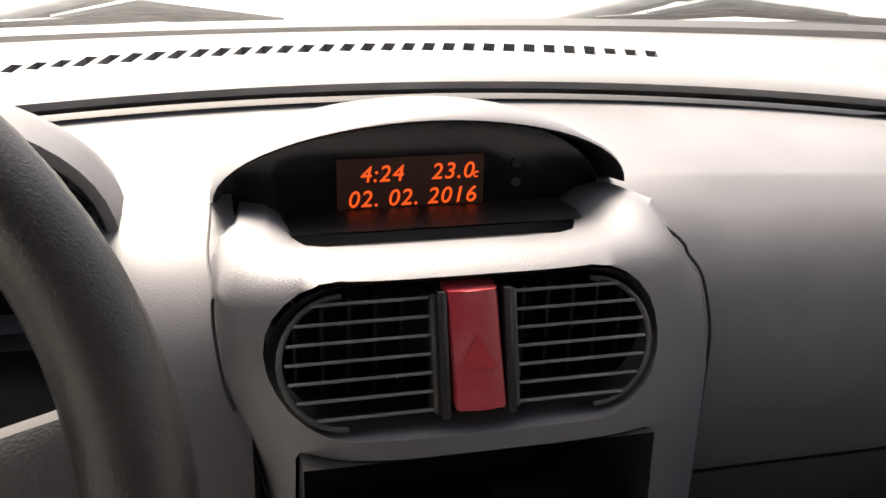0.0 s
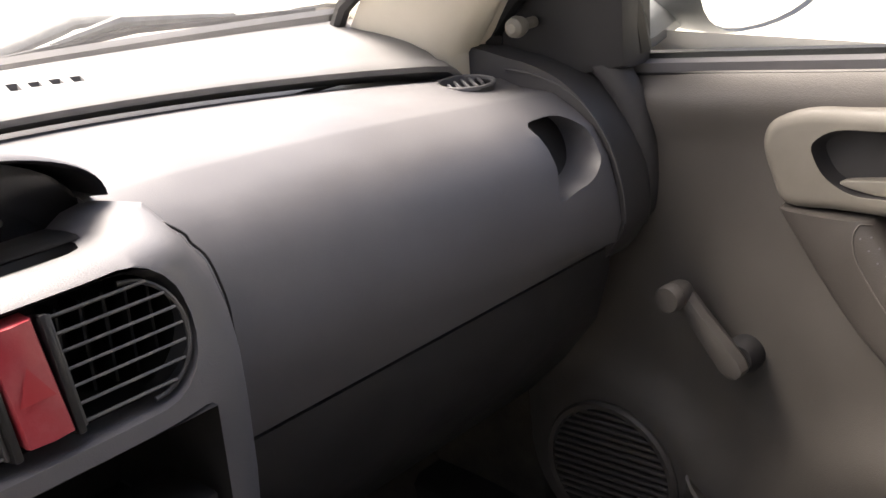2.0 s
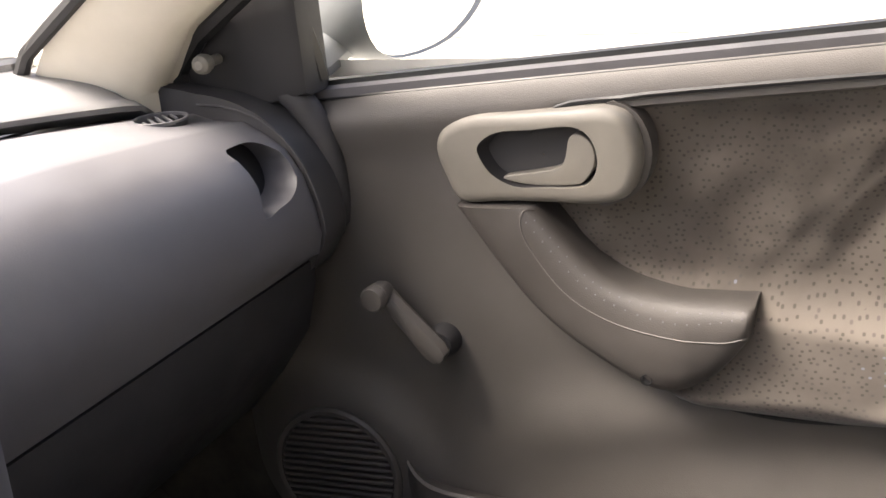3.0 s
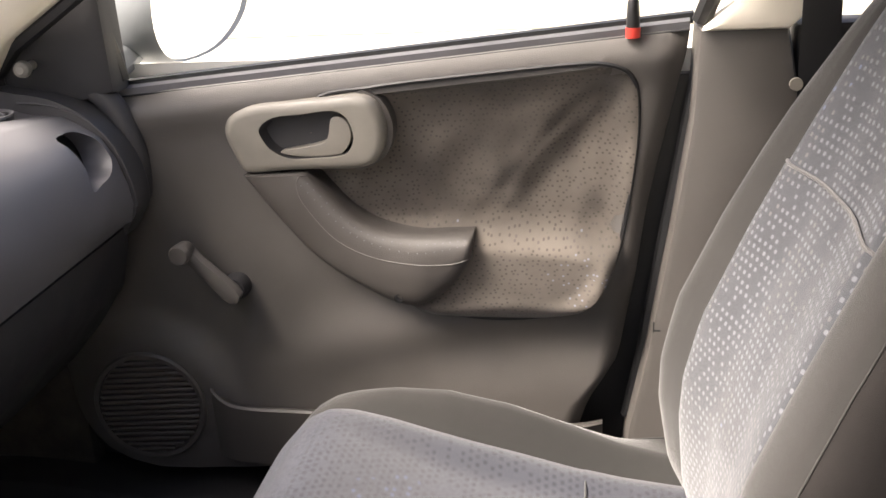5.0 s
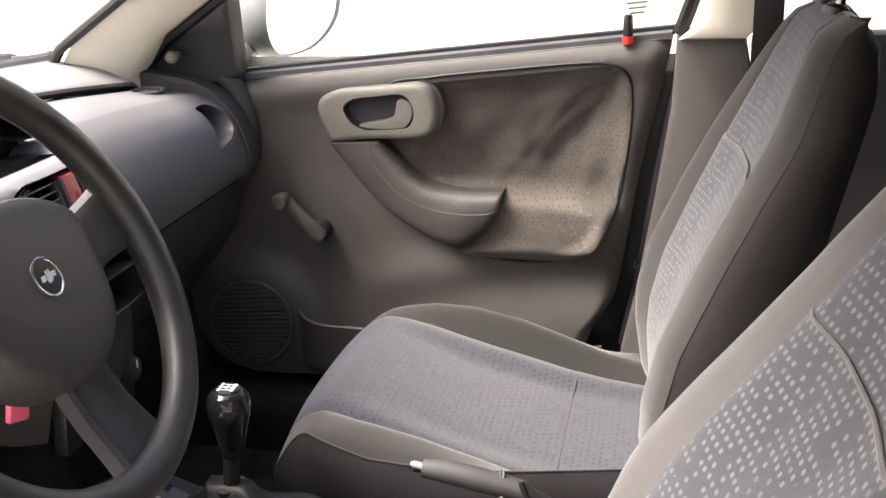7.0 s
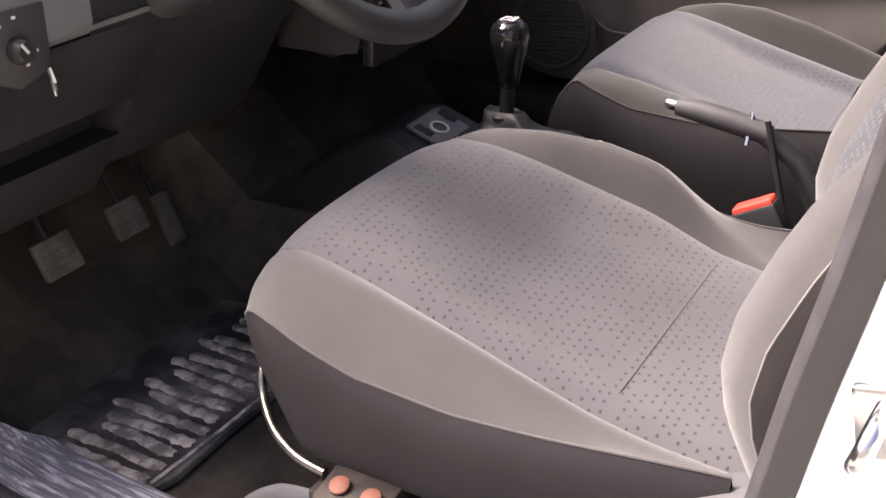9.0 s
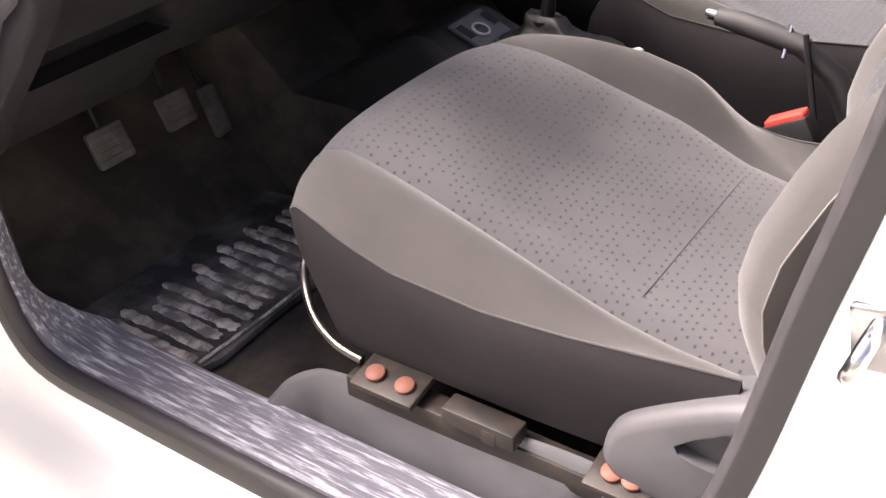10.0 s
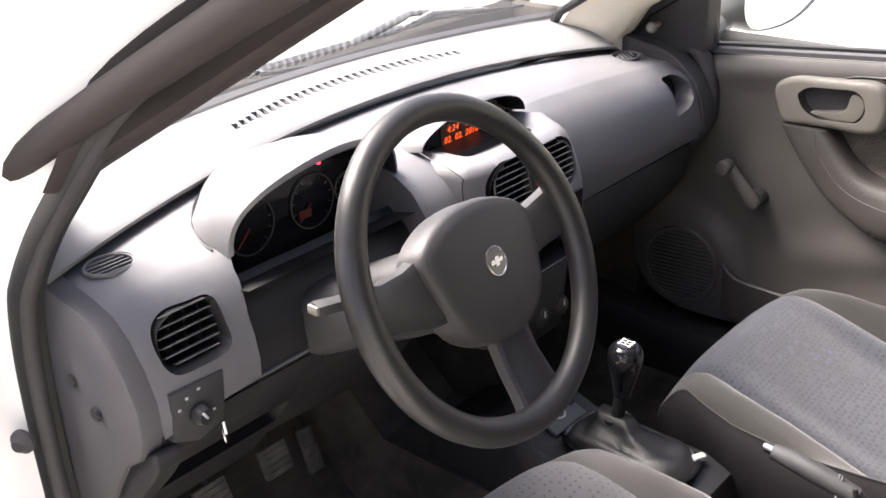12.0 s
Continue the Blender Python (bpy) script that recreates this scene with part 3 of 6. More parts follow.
structure("trim_screen_edge", loft(rows, ring=True, caps=True), BLACK, "black lower edge of the windscreen")
side_edge = [(0.70 - max(0, z - 1.03) * 0.2 - 0.120, 0.60 - (max(z, 1.055) - 1.03) * 1.62 + 0.068, z) for z in [1.03 + 0.05 * k for k in range(10)]]
structure("trim_screen_side", tube(side_edge, 0.009, 8), BLACK, "black edge of the windscreen beside the pillar")
structure("trim_scuttle", loft([[(x, y, z) for x in (-0.76, -0.4, 0.0, 0.4, 0.76)] for y, z in ((0.60, 0.985), (0.60, 0.998), (0.80, 1.004), (0.99, 1.012), (0.99, 0.99), (0.60, 0.985))]), BLACK, "black plastic scuttle below the windscreen")


def wiper(x0, x1, y, label):
    w = thing("windscreen_wiper", (x0, y, 1.02), label, "wiper", "wipers on the windscreen")
    pts = spline([(x0, y + 0.03, 1.035), (x0 + (x1 - x0) * 0.35, y + 0.005, 1.066), (x0 + (x1 - x0) * 0.5, y - 0.005, 1.072), (x1, y - 0.06, 1.052)], 6, closed=False)
    part("arm", tube(pts, [0.011 - 0.005 * k / (len(pts) - 1) for k in range(len(pts))], 8, squash=0.7), WIPER, w, "weathered grey arm")
    part("bridge", tube([(x0 + (x1 - x0) * 0.3, y - 0.022, 1.056), (x0 + (x1 - x0) * 0.55, y - 0.028, 1.070), (x0 + (x1 - x0) * 0.95, y - 0.06, 1.058)], [0.004, 0.008, 0.004], 8), WIPER, w)
    part("blade", tube([(x0 + (x1 - x0) * 0.12, y - 0.02, 1.05), (x0 + (x1 - x0) * 0.6, y - 0.03, 1.058), (x0 + (x1 - x0) * 1.25, y - 0.09, 1.05)], 0.004, 8, squash=1.4), BLACK, w)
    return w


wiper(0.26, 0.60, 0.86, "grey windscreen wiper arm with black blade, parked")
wiper(-0.36, -0.02, 0.88, "grey windscreen wiper arm with black blade, parked")


# ---------------------------------------------------------------- dashboard
dash = thing("dashboard", (0, 0.45, 0.84), "grey moulded plastic dashboard with rounded passenger side", "dashboard")


def ledge(x):
    return 0.548 - 0.19 * x * x, 1.060 - 0.10 * x * x


def centre_swell(x):
    return 0.032 * max(0.0, min(1.0, (0.37 + x) / 0.23)) * smooth_step(0.16, 0.10, x)


def face(x):
    """Profile of the main pad from the ledge to the seam above the glovebox."""
    yl, zl = ledge(x)
    a = min(1.0, abs(x) / 0.655)
    zc = 1.024 - 0.040 * a * a
    b = centre_swell(x)
    u = smooth_step(0.13, 0.20, x)
    return [(yl + 0.014, zl - 0.024), (yl - 0.02, zl - 0.021), (0.45 - 0.03 * a, zc + 0.016 - 0.006 * a - 0.005 * u), (0.381, zc + 0.0022 + 0.0012 * u), (0.375, zc + 0.001), (0.352 - b * 0.5, zc - 0.008 - 0.003 * u), (0.330 - b * 0.8, zc - 0.026),
            (0.312 - b, zc - 0.055), (0.299 - b + 0.002 * u, zc - 0.092), (0.293 - b + 0.004 * u, zc - 0.122), (0.294 - b + 0.010 * u, zc - 0.146), (0.300 - b + 0.014 * u, 0.846 - 0.008 * u), (0.306 - b + 0.012 * u, 0.840 - 0.010 * u)]


XS = [-0.655 + 1.31 * k / 60 for k in range(61)]
rows = [[(x, y, z) for y, z in face(x) + [(0.42, 0.846), (0.56, 0.90), (0.575, 1.0)]] for x in XS]
main = loft(rows, ring=True, caps=True)
VENT_SIDE = [(-0.631, 0.957), (-0.621, 0.967), (-0.600, 0.974), (-0.570, 0.974), (-0.546, 0.974), (-0.539, 0.967), (-0.537, 0.940), (-0.536, 0.917), (-0.552, 0.906), (-0.588, 0.905), (-0.617, 0.907), (-0.629, 0.917), (-0.634, 0.935)]
VENT_SIDE = [tuple(p) for p in spline(VENT_SIDE, 3)]
CUP_SIDE = [(0.563, 0.976), (0.587, 0.978), (0.620, 0.974), (0.639, 0.962), (0.645, 0.944), (0.638, 0.925), (0.618, 0.914), (0.590, 0.911), (0.561, 0.909), (0.566, 0.930), (0.569, 0.955)]
OVAL = [(0.0315 * math.cos(q), 0.0270 * math.sin(q)) for q in (2 * math.pi * k / 24 for k in range(24))]


def oval_cut(cx, cy):
    return prism([(cx + p[0], cy + p[1]) for p in OVAL], "z", 1.06, 0.955)


main = carve(main, prism(VENT_SIDE, "y", 0.20, 0.40), prism([tuple(p) for p in spline([(p[0], p[1]) for p in CUP_SIDE], 3)], "y", 0.20, 0.42), oval_cut(-0.60, 0.448), oval_cut(0.60, 0.448),
             prism([(-0.505, 0.85), (-0.503, 0.94), (-0.492, 0.985), (-0.480, 1.005), (-0.478, 1.08), (-0.192, 1.08), (-0.192, 0.85)], "y", 0.20, 0.408), prism([(-0.112, 0.83), (-0.112, 1.10), (0.124, 1.10), (0.124, 0.83)], "y", 0.15, 0.405))
part("main_pad", main, DASH, dash, "matt grey grained plastic")
deep = [(0.604 + (p[0] - 0.604) * f, 0.345 + 0.45 * (0.944 + (p[1] - 0.944) * f - 0.911), 0.944 + (p[1] - 0.944) * f) for f in (1.06, 0.5, 0.02) for p in spline(CUP_SIDE, 3)]
count = len(deep) // 3
part("side_duct", loft([deep[k * count:(k + 1) * count] for k in range(3)], ring=True), BLACK, dash, "black opening in the side hollow")

rows = []
for k in range(53):
    x = -0.676 + 1.308 * k / 52
    yl, zl = ledge(x)
    e = smooth_step(0.60, 0.632, x)
    yl += 0.012 * e
    yw = screen_base(x) - 0.006
    zl -= 0.012 * e
    rows.append([(x, yl + 0.030, zl - 0.023), (x, yl + 0.010, zl - 0.015), (x, yl - 0.002, zl - 0.012), (x, yl - 0.004, zl - 0.006), (x, yl + 0.004, zl - 0.001), (x, yl + 0.02, zl + 0.0015),
                 (x, (yl + yw) / 2, 1.0625 - 0.05 * x * x - 0.01 * e), (x, yw, 1.064 - 0.01 * x * x), (x, yw, 1.03)])
SLOTS = 31
slots = [box((-0.262 + 0.524 * k / (SLOTS - 1), 0.608 + 0.036 * (1 - ((k - 15) / 15) ** 2), 1.058), (0.0098, 0.032 if 2 < k < 28 else 0.022, 0.04), turn=Matrix.Rotation(radians(-18), 4, "Z")) for k in range(SLOTS)]
part("top_shelf", carve(loft(rows, ring=True, caps=True), joined(*slots)), DASH_LIT, dash, "grey upper shelf with sunlight in its colour, and defroster slots")
part("defroster_duct", box((0, 0.636, 1.033), (0.56, 0.07, 0.004)), BLACK, dash)


def air_grille(cx, cy, along, name="demister_vent"):
    g = part(name, joined(lathe([(0.0335, -0.003), (0.0335, 0.0006), (0.0315, 0.0012), (0.0300, 0.0002), (0.0295, -0.012)], (0, 0, 0), (0, 0, 1), 28, False)), DASH, dash, "oval dark vent with fine bars")
    me = g.data
    tilt = Matrix.Rotation(radians(2), 4, "X") @ Matrix.Diagonal((1, 0.86, 1, 1))
    me.transform(Matrix.Translation((cx, cy, 1.0032)) @ tilt)
    part("vent_floor", box((cx, cy, 0.980), (0.066, 0.056, 0.004)), BLACK, g)
    part("sleeve", lathe([(0.0292, -0.001), (0.0285, -0.022)], (cx, cy, 1.0015), (0, 0, 1), 24, False), BLACK, g)
    for k in range(5):
        if along == "x":
            o = (k - 2) * 0.0095
            w = 0.058 * math.sqrt(max(0.1, 1 - (o / 0.027) ** 2))
            part("slat", box((cx, cy + o, 1.0003), (w, 0.0024, 0.003), 0.0006), DASH, g)
        else:
            o = (k - 2) * 0.0112
            w = 0.050 * math.sqrt(max(0.1, 1 - (o / 0.031) ** 2))
            part("slat", box((cx + o, cy, 1.0003), (0.0026, w, 0.003), 0.0006, Matrix.Rotation(radians(-38), 4, "Z")), DASH, g)


air_grille(-0.60, 0.448, "x")
air_grille(0.60, 0.448, "y")

# side vent by the driver: dark housing with slats
hv = part("side_vent", loft([[(p[0], 0.297 + 0.32 * max(0, p[1] - 0.90) + 0.25 * max(0, p[1] - 0.955), p[1]) for p in VENT_SIDE],
                             [(-0.587 + (p[0] + 0.587) * 0.90, 0.310 + 0.32 * max(0, p[1] - 0.90), 0.944 + (p[1] - 0.944) * 0.90) for p in VENT_SIDE],
                             [(-0.587 + (p[0] + 0.587) * 0.9, 0.385, 0.944 + (p[1] - 0.944) * 0.9) for p in VENT_SIDE]], ring=True, caps=False), BLACK, dash, "black side air vent")
part("vent_back", prism(VENT_SIDE, "y", 0.383, 0.39), BLACK, hv)
for k in range(6):
    z = 0.912 + 0.0113 * k
    l, r = (-0.623, -0.543) if 0 < k < 5 else (-0.612, -0.548)
    part("slat", box(((l + r) / 2, 0.318 + 0.34 * (z - 0.912), z), (r - l, 0.014, 0.0022), 0.0007, Matrix.Rotation(radians(-26), 4, "X")), SLAT, hv)
for k in range(4):
    part("vane", box((-0.62 + 0.022 * k, 0.352, 0.940), (0.0025, 0.025, 0.06), 0.0006), BLACK, hv)

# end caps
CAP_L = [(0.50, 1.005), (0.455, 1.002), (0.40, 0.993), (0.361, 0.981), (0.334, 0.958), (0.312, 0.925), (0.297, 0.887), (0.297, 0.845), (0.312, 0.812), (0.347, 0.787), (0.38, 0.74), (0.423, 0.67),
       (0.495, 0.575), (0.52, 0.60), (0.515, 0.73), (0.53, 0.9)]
cap_l = part("end_cap", prism(CAP_L, "x", -0.684, -0.655, 0.008), CAP_SHADED, dash, "grey dashboard end cap with two plugged holes")
for y, z in ((0.431, 0.883), (0.386, 0.853)):
    part("plug", lathe([(0.006, 0.0), (0.009, 0.0), (0.009, 0.004), (0.003, 0.003)], (-0.686, y, z), (-1, 0, 0), 14), DARK, cap_l)
part("end_cap", prism([tuple(p) for p in spline([(0.52, 1.018), (0.44, 1.018), (0.385, 1.006), (0.342, 0.980), (0.313, 0.94), (0.298, 0.90), (0.295, 0.86), (0.306, 0.836), (0.345, 0.80), (0.52, 0.75), (0.54, 0.9)], 3)], "x", 0.718, 0.657, 0.014, 3), END_TRIM, dash, "dark grey end trim beside the door")
part("end_bead", tube([(0.656, y, z) for y, z in spline([(0.44, 1.006), (0.40, 1.003), (0.357, 0.988), (0.326, 0.962), (0.307, 0.93), (0.295, 0.89), (0.293, 0.86)], 3, closed=False)], 0.0016, 8), END_TRIM, dash, "thin bead along the dashboard end")

# below the seam
rows = []
for k in range(25):
    x = 0.15 + 0.515 * k / 24
    b = centre_swell(x)
    rows.append([(x, y - b * (1.0 if z > 0.83 else 0.8 if z > 0.7 else 0.3), z) for y, z in ((0.318, 0.8270), (0.319, 0.80), (0.336, 0.74), (0.38, 0.68), (0.43, 0.625), (0.50, 0.60), (0.60, 0.62), (0.60, 0.825))])
part("glovebox", loft(rows, ring=True, caps=True), GLOVEBOX_SHADED, dash, "glovebox lid below the seam, its shade put into a dark grey")
rows = []
for k in range(29):
    x = -0.655 + 0.262 * k / 28
    b = centre_swell(x)
    rows.append([(x, y - b * (1.0 if z > 0.83 else 0.7), z) for y, z in ((0.303, 0.838), (0.306, 0.815), (0.33, 0.785), (0.362, 0.755), (0.40, 0.70), (0.45, 0.635), (0.50, 0.575), (0.53, 0.565), (0.60, 0.62), (0.60, 0.83))])
low = carve(loft(rows, ring=True, caps=True), box((-0.51, 0.39, 0.695), (0.235, 0.19, 0.055), 0.008))
part("lower_panel", low, KNEE_SHADED, dash, "grey knee panel with an open storage slot")
rows = []
for k in range(9):
    x = -0.392 + 0.24 * k / 8
    b = centre_swell(x)
    rows.append([(x, y - b * (1.0 if z > 0.83 else 0.7), z) for y, z in ((0.303, 0.838), (0.306, 0.815), (0.33, 0.785), (0.362, 0.755), (0.40, 0.70), (0.45, 0.635), (0.50, 0.60), (0.60, 0.62), (0.60, 0.83))])
# inner end of the knee panel, near-black for the shade under the column
part("knee_panel_inner", loft(rows, ring=True, caps=True), LOWER, dash, "inner knee panel under the steering column, its shade in near-black")
part("slot_lining", box((-0.51, 0.475, 0.695), (0.232, 0.004, 0.053)), BLACK, dash)
part("column_panel", loft([[(x, y, z) for x in (-0.504, -0.46, -0.42, -0.37, -0.33, -0.29, -0.25, -0.19)] for y, z in ((0.36, 0.965), (0.325, 0.94), (0.305, 0.90), (0.30, 0.86), (0.308, 0.82), (0.33, 0.785), (0.37, 0.75), (0.42, 0.73))]), BLACK, dash, "dark panel behind the steering column")

leg = [tuple(p) for p in spline([(0.353, 0.792), (0.312, 0.818), (0.293, 0.826), (0.286, 0.814), (0.296, 0.793), (0.330, 0.752), (0.381, 0.697), (0.432, 0.642), (0.478, 0.585), (0.510, 0.570), (0.505, 0.595), (0.460, 0.637), (0.402, 0.712)], 3)]
part("knee_panel_end", prism(leg, "x", -0.676, -0.642, 0.007, 3), KNEE_SHADED, dash, "curved grey end of the knee panel")

# light switch and bonnet release
sw = part("light_switch", prism([(-0.640, 0.892), (-0.562, 0.890), (-0.566, 0.845), (-0.572, 0.822), (-0.61, 0.812), (-0.645, 0.828)], "y", 0.2915, 0.32, 0.003), DARK, dash, "black light switch panel with a turning knob")
part("knob", lathe([(0.014, 0), (0.014, 0.006), (0.011, 0.014), (0.010, 0.016)], (-0.606, 0.290, 0.852), (0, -1, 0), 20), BLACK, sw)
part("knob_mark", box((-0.609, 0.2735, 0.856), (0.003, 0.002, 0.012), 0.0005, Matrix.Rotation(radians(-30), 4, "Y")), WHITE, sw)
for x, z in ((-0.632, 0.868), (-0.620, 0.879), (-0.602, 0.884), (-0.584, 0.846), (-0.598, 0.835)):
    part("symbol", box((x, 0.2905, z), (0.0042, 0.002, 0.003), 0.0006), WHITE, sw)
part("coin_tray_lever", tube([(-0.578, 0.286, 0.826), (-0.580, 0.281, 0.812), (-0.578, 0.284, 0.797)], [0.003, 0.0042, 0.002], 8), CHROME, dash, "bright metal lever edge")

# centre surround
C_ROWS = [(0.2095, 0.829, 0.1085), (0.208, 0.85, 0.110), (0.207, 0.90, 0.119), (0.211, 0.935, 0.130), (0.217, 0.957, 0.136), (0.226, 0.985, 0.139), (0.234, 1.012, 0.139), (0.239, 1.021, 0.1385),
          (0.250, 1.027, 0.134), (0.270, 1.026, 0.129), (0.300, 1.019, 0.124), (0.326, 1.014, 0.121), (0.345, 1.011, 0.120), (0.375, 1.006, 0.119)]
NU = 33
RIGHT_EDGE = [(0.70, 0.160), (0.85, 0.168), (0.94, 0.169), (0.96, 0.166), (0.985, 0.158), (1.005, 0.150), (1.021, 0.143), (1.03, 0.140)]
rows = []
for yc, z, w in C_ROWS:
    row = []
    for k in range(NU):
        u = -1 + 2 * k / (NU - 1)
        e = abs(u) ** 4.5
        edge_y = (0.297 if u > 0 else 0.272) + (max(0.0, yc - 0.24) if z > 1.0 else 0.0) * 0.75
        wide = blend(RIGHT_EDGE, z)[0] if u > 0 and yc < 0.245 else w * 1.0 + (0.004 if u > 0 else -0.010)
        row.append((0.002 + u * wide, yc + e * max(0.02, edge_y - yc), z - e * 0.014 * smooth_step(0.985, 1.02, z) * smooth_step(0.27, 0.24, yc) + 0.011 * smooth_step(0.70, 0.90, abs(u)) * smooth_step(0.245, 0.33, yc)))
    row += [(w * 0.95, 0.40, min(z, 1.0) - 0.004), (-w * 0.95, 0.40, min(z, 1.0) - 0.004)]
    rows.append(row)
edge_line = [tuple(p) for p in spline([Vector(r[NU - 1]) + Vector((0.0015, -0.0015, 0.001)) for r in rows[:8]] + [(0.134, 0.300, 1.019), (0.130, 0.335, 1.022)], 4, closed=False)]
edge_left = [tuple(p) for p in spline([Vector(r[0]) + Vector((-0.0015, -0.0015, 0.001)) for r in rows[:8]] + [(-0.129, 0.300, 1.019), (-0.1265, 0.335, 1.024), (-0.124, 0.36, 1.030), (-0.115, 0.385, 1.042)], 4, closed=False)]
part("surround_groove", tube(edge_line, 0.0010, 6), DARK, dash)
part("surround_groove", tube(edge_left, 0.0010, 6), DARK, dash)
STADIUM = []
for k in range(13):
    q = -math.pi / 2 + math.pi * k / 12
    STADIUM.append((0.067 + 0.0385 * math.cos(q), 0.983 + 0.0385 * math.sin(q)))
STADIUM += [(-x, z) for x, z in reversed(STADIUM)]
stack = carve(loft(rows, ring=True, caps=True), prism(STADIUM, "y", 0.15, 0.33), box((0.004, 0.26, 0.883), (0.192, 0.24, 0.104), 0.006))
surround = part("centre_surround", stack, DASH, dash, "grey centre console surround", smooth=45)
lower = [[(0.002 + u * w, yc + abs(u) ** 4.5 * 0.07, z) for u in [-1 + 2 * k / 20 for k in range(21)]] + [(w * 0.95, 0.40, z), (-w * 0.95, 0.40, z)] for yc, z, w in ((0.232, 0.70, 0.098), (0.216, 0.78, 0.104), (0.2105, 0.8265, 0.108))]
part("lower_fascia", carve(loft(lower, ring=True, caps=True), box((0.004, 0.255, 0.745), (0.17, 0.06, 0.13), 0.006)), LOWER, dash, "dark lower centre stack", smooth=45)
part("vent_housing", loft([[(x * f, y, 0.9815 + (z - 0.9815) * f) for x, z in STADIUM] for f, y in ((0.995, 0.238), (0.93, 0.243), (0.92, 0.30), (0.5, 0.305), (0.01, 0.306))], ring=True), BLACK, surround, "black recessed vent housing")


def leaning_y(z):
    return 0.2285 + 0.30 * (z - 0.9815)


for side in (-1, 1):
    for k in range(7):
        z = 0.9535 + 0.0093 * k
        half = 0.067 + 0.029 * math.sqrt(max(0, 1 - ((z - 0.9815) / 0.0325) ** 2))
        x0, x1 = 0.0215, half
        part("slat", box((side * (x0 + x1) / 2, leaning_y(z) + 0.006, z), (x1 - x0, 0.009, 0.0017), 0.0005, Matrix.Rotation(radians(-27), 4, "X")), VENT_SLAT, surround)
    for k in range(5):
        part("vane", box((side * (0.033 + 0.014 * k), 0.262, 0.9815), (0.0022, 0.022, 0.055), 0.0005), BLACK, surround)
    rim = [(side * (0.066 + 0.033 * math.cos(q)), leaning_y(0.9815 + 0.0325 * math.sin(q)) + 0.004, 0.9815 + 0.0325 * math.sin(q)) for q in (-math.pi / 2 + math.pi * k / 14 for k in range(15))]
    part("vent_rim", tube(rim, 0.0016, 6), VENT, surround)
hz = part("hazard_button", loft([[(x + o, leaning_y(z) + dy, z) for x, dy in ((-0.0135, 0.01), (-0.0135, -0.002), (-0.012, -0.0045), (0.0, -0.006), (0.012, -0.0045), (0.0135, -0.002), (0.0135, 0.01))] for z, o in
                                 ((0.9565, 0.0025), (0.9605, 0.0023), (0.9815, 0.0012), (1.011, -0.0002), (1.0155, -0.0004))], ring=True, caps=True), RED, dash, "dull red hazard light button")
for s in (-1, 1):
    part("hazard_frame", box((s * 0.0175 + 0.0014, leaning_y(0.9815) + 0.006, 0.9815), (0.005, 0.02, 0.066), 0.0015, Matrix.Rotation(radians(-16), 4, "X")), BLACK, dash)
tri = [(0.0115 * math.sin(q) + 0.0012, 0.9835 + 0.0115 * math.cos(q)) for q in (0, 2.094, 4.189)]
bm = loft([[(x, leaning_y(z) - 0.0066, z) for x, z in tri], [(0.0012 + (x - 0.0012) * 0.05, leaning_y(0.9835) - 0.0067, 0.9835 + (z - 0.9835) * 0.05) for x, z in tri]], ring=True, caps=True)
part("warning_triangle", bm, RED_DARK, hz, "brighter red warning triangle")
for s in (-1, 1):
    part("vent_divider", box((s * 0.0215 + 0.0014, leaning_y(0.9815) + 0.008, 0.9815), (0.0025, 0.016, 0.062), 0.0005, Matrix.Rotation(radians(-16), 4, "X")), VENT, surround)

# empty radio bay and the heater panel
part("radio_bay", loft([[(0.004 + sx * 0.094, y, 0.883 + sz * 0.051) for sx, sz in ((-1, -1), (1, -1), (1, 1), (-1, 1))] for y in (0.212, 0.345)], ring=True), BLACK, surround, "empty black radio bay")
part("radio_bay_back", box((0.004, 0.347, 0.883), (0.19, 0.004, 0.104)), BLACK, surround)
part("bay_ledge", box((0.060, 0.245, 0.872), (0.068, 0.05, 0.006), 0.002), DARK, surround)
heater = part("heater_panel", box((0.004, 0.245, 0.745), (0.168, 0.02, 0.128), 0.004, Matrix.Rotation(radians(6), 4, "X")), BLACK, surround, "black heater control panel")
for k, (x, z) in enumerate(((-0.05, 0.735), (0.004, 0.735), (0.058, 0.735))):
    part("heater_knob", lathe([(0.019, 0), (0.019, 0.008), (0.016, 0.018), (0.013, 0.02)], (x, 0.237, z), (0, -1, 0.1), 20), BLACK, surround)
    part("knob_line", box((x, 0.2155, z + 0.009), (0.002, 0.002, 0.011)), WHITE, surround)
for x, z in ((-0.062, 0.772), (-0.035, 0.776), (0.03, 0.772), (0.07, 0.765), (0.055, 0.79), (-0.01, 0.792), (0.036, 0.706), (0.075, 0.712)):
    part("heater_symbol", box((x, 0.2355 + 0.1 * (0.745 - z), z), (0.010, 0.002, 0.005), 0.0006), WHITE, surround)

# display hood over the clock
rows = []
for y, top, half, base in ((0.338, 1.077, 0.127, 1.030), (0.341, 1.0795, 0.1285, 1.029), (0.365, 1.0805, 0.1285, 1.024), (0.40, 1.077, 0.127, 1.018), (0.44, 1.067, 0.124, 1.014), (0.48, 1.055, 0.118, 1.012), (0.53, 1.038, 0.10, 1.012)):
    row = []
    for k in range(29):
        q = math.pi * k / 28
        row.append((0.003 - half * math.cos(q), y + 0.012 * abs(math.cos(q)) ** 3, base + (top - base) * math.sin(q) ** 1.05))
    rows.append(row)
inner = []
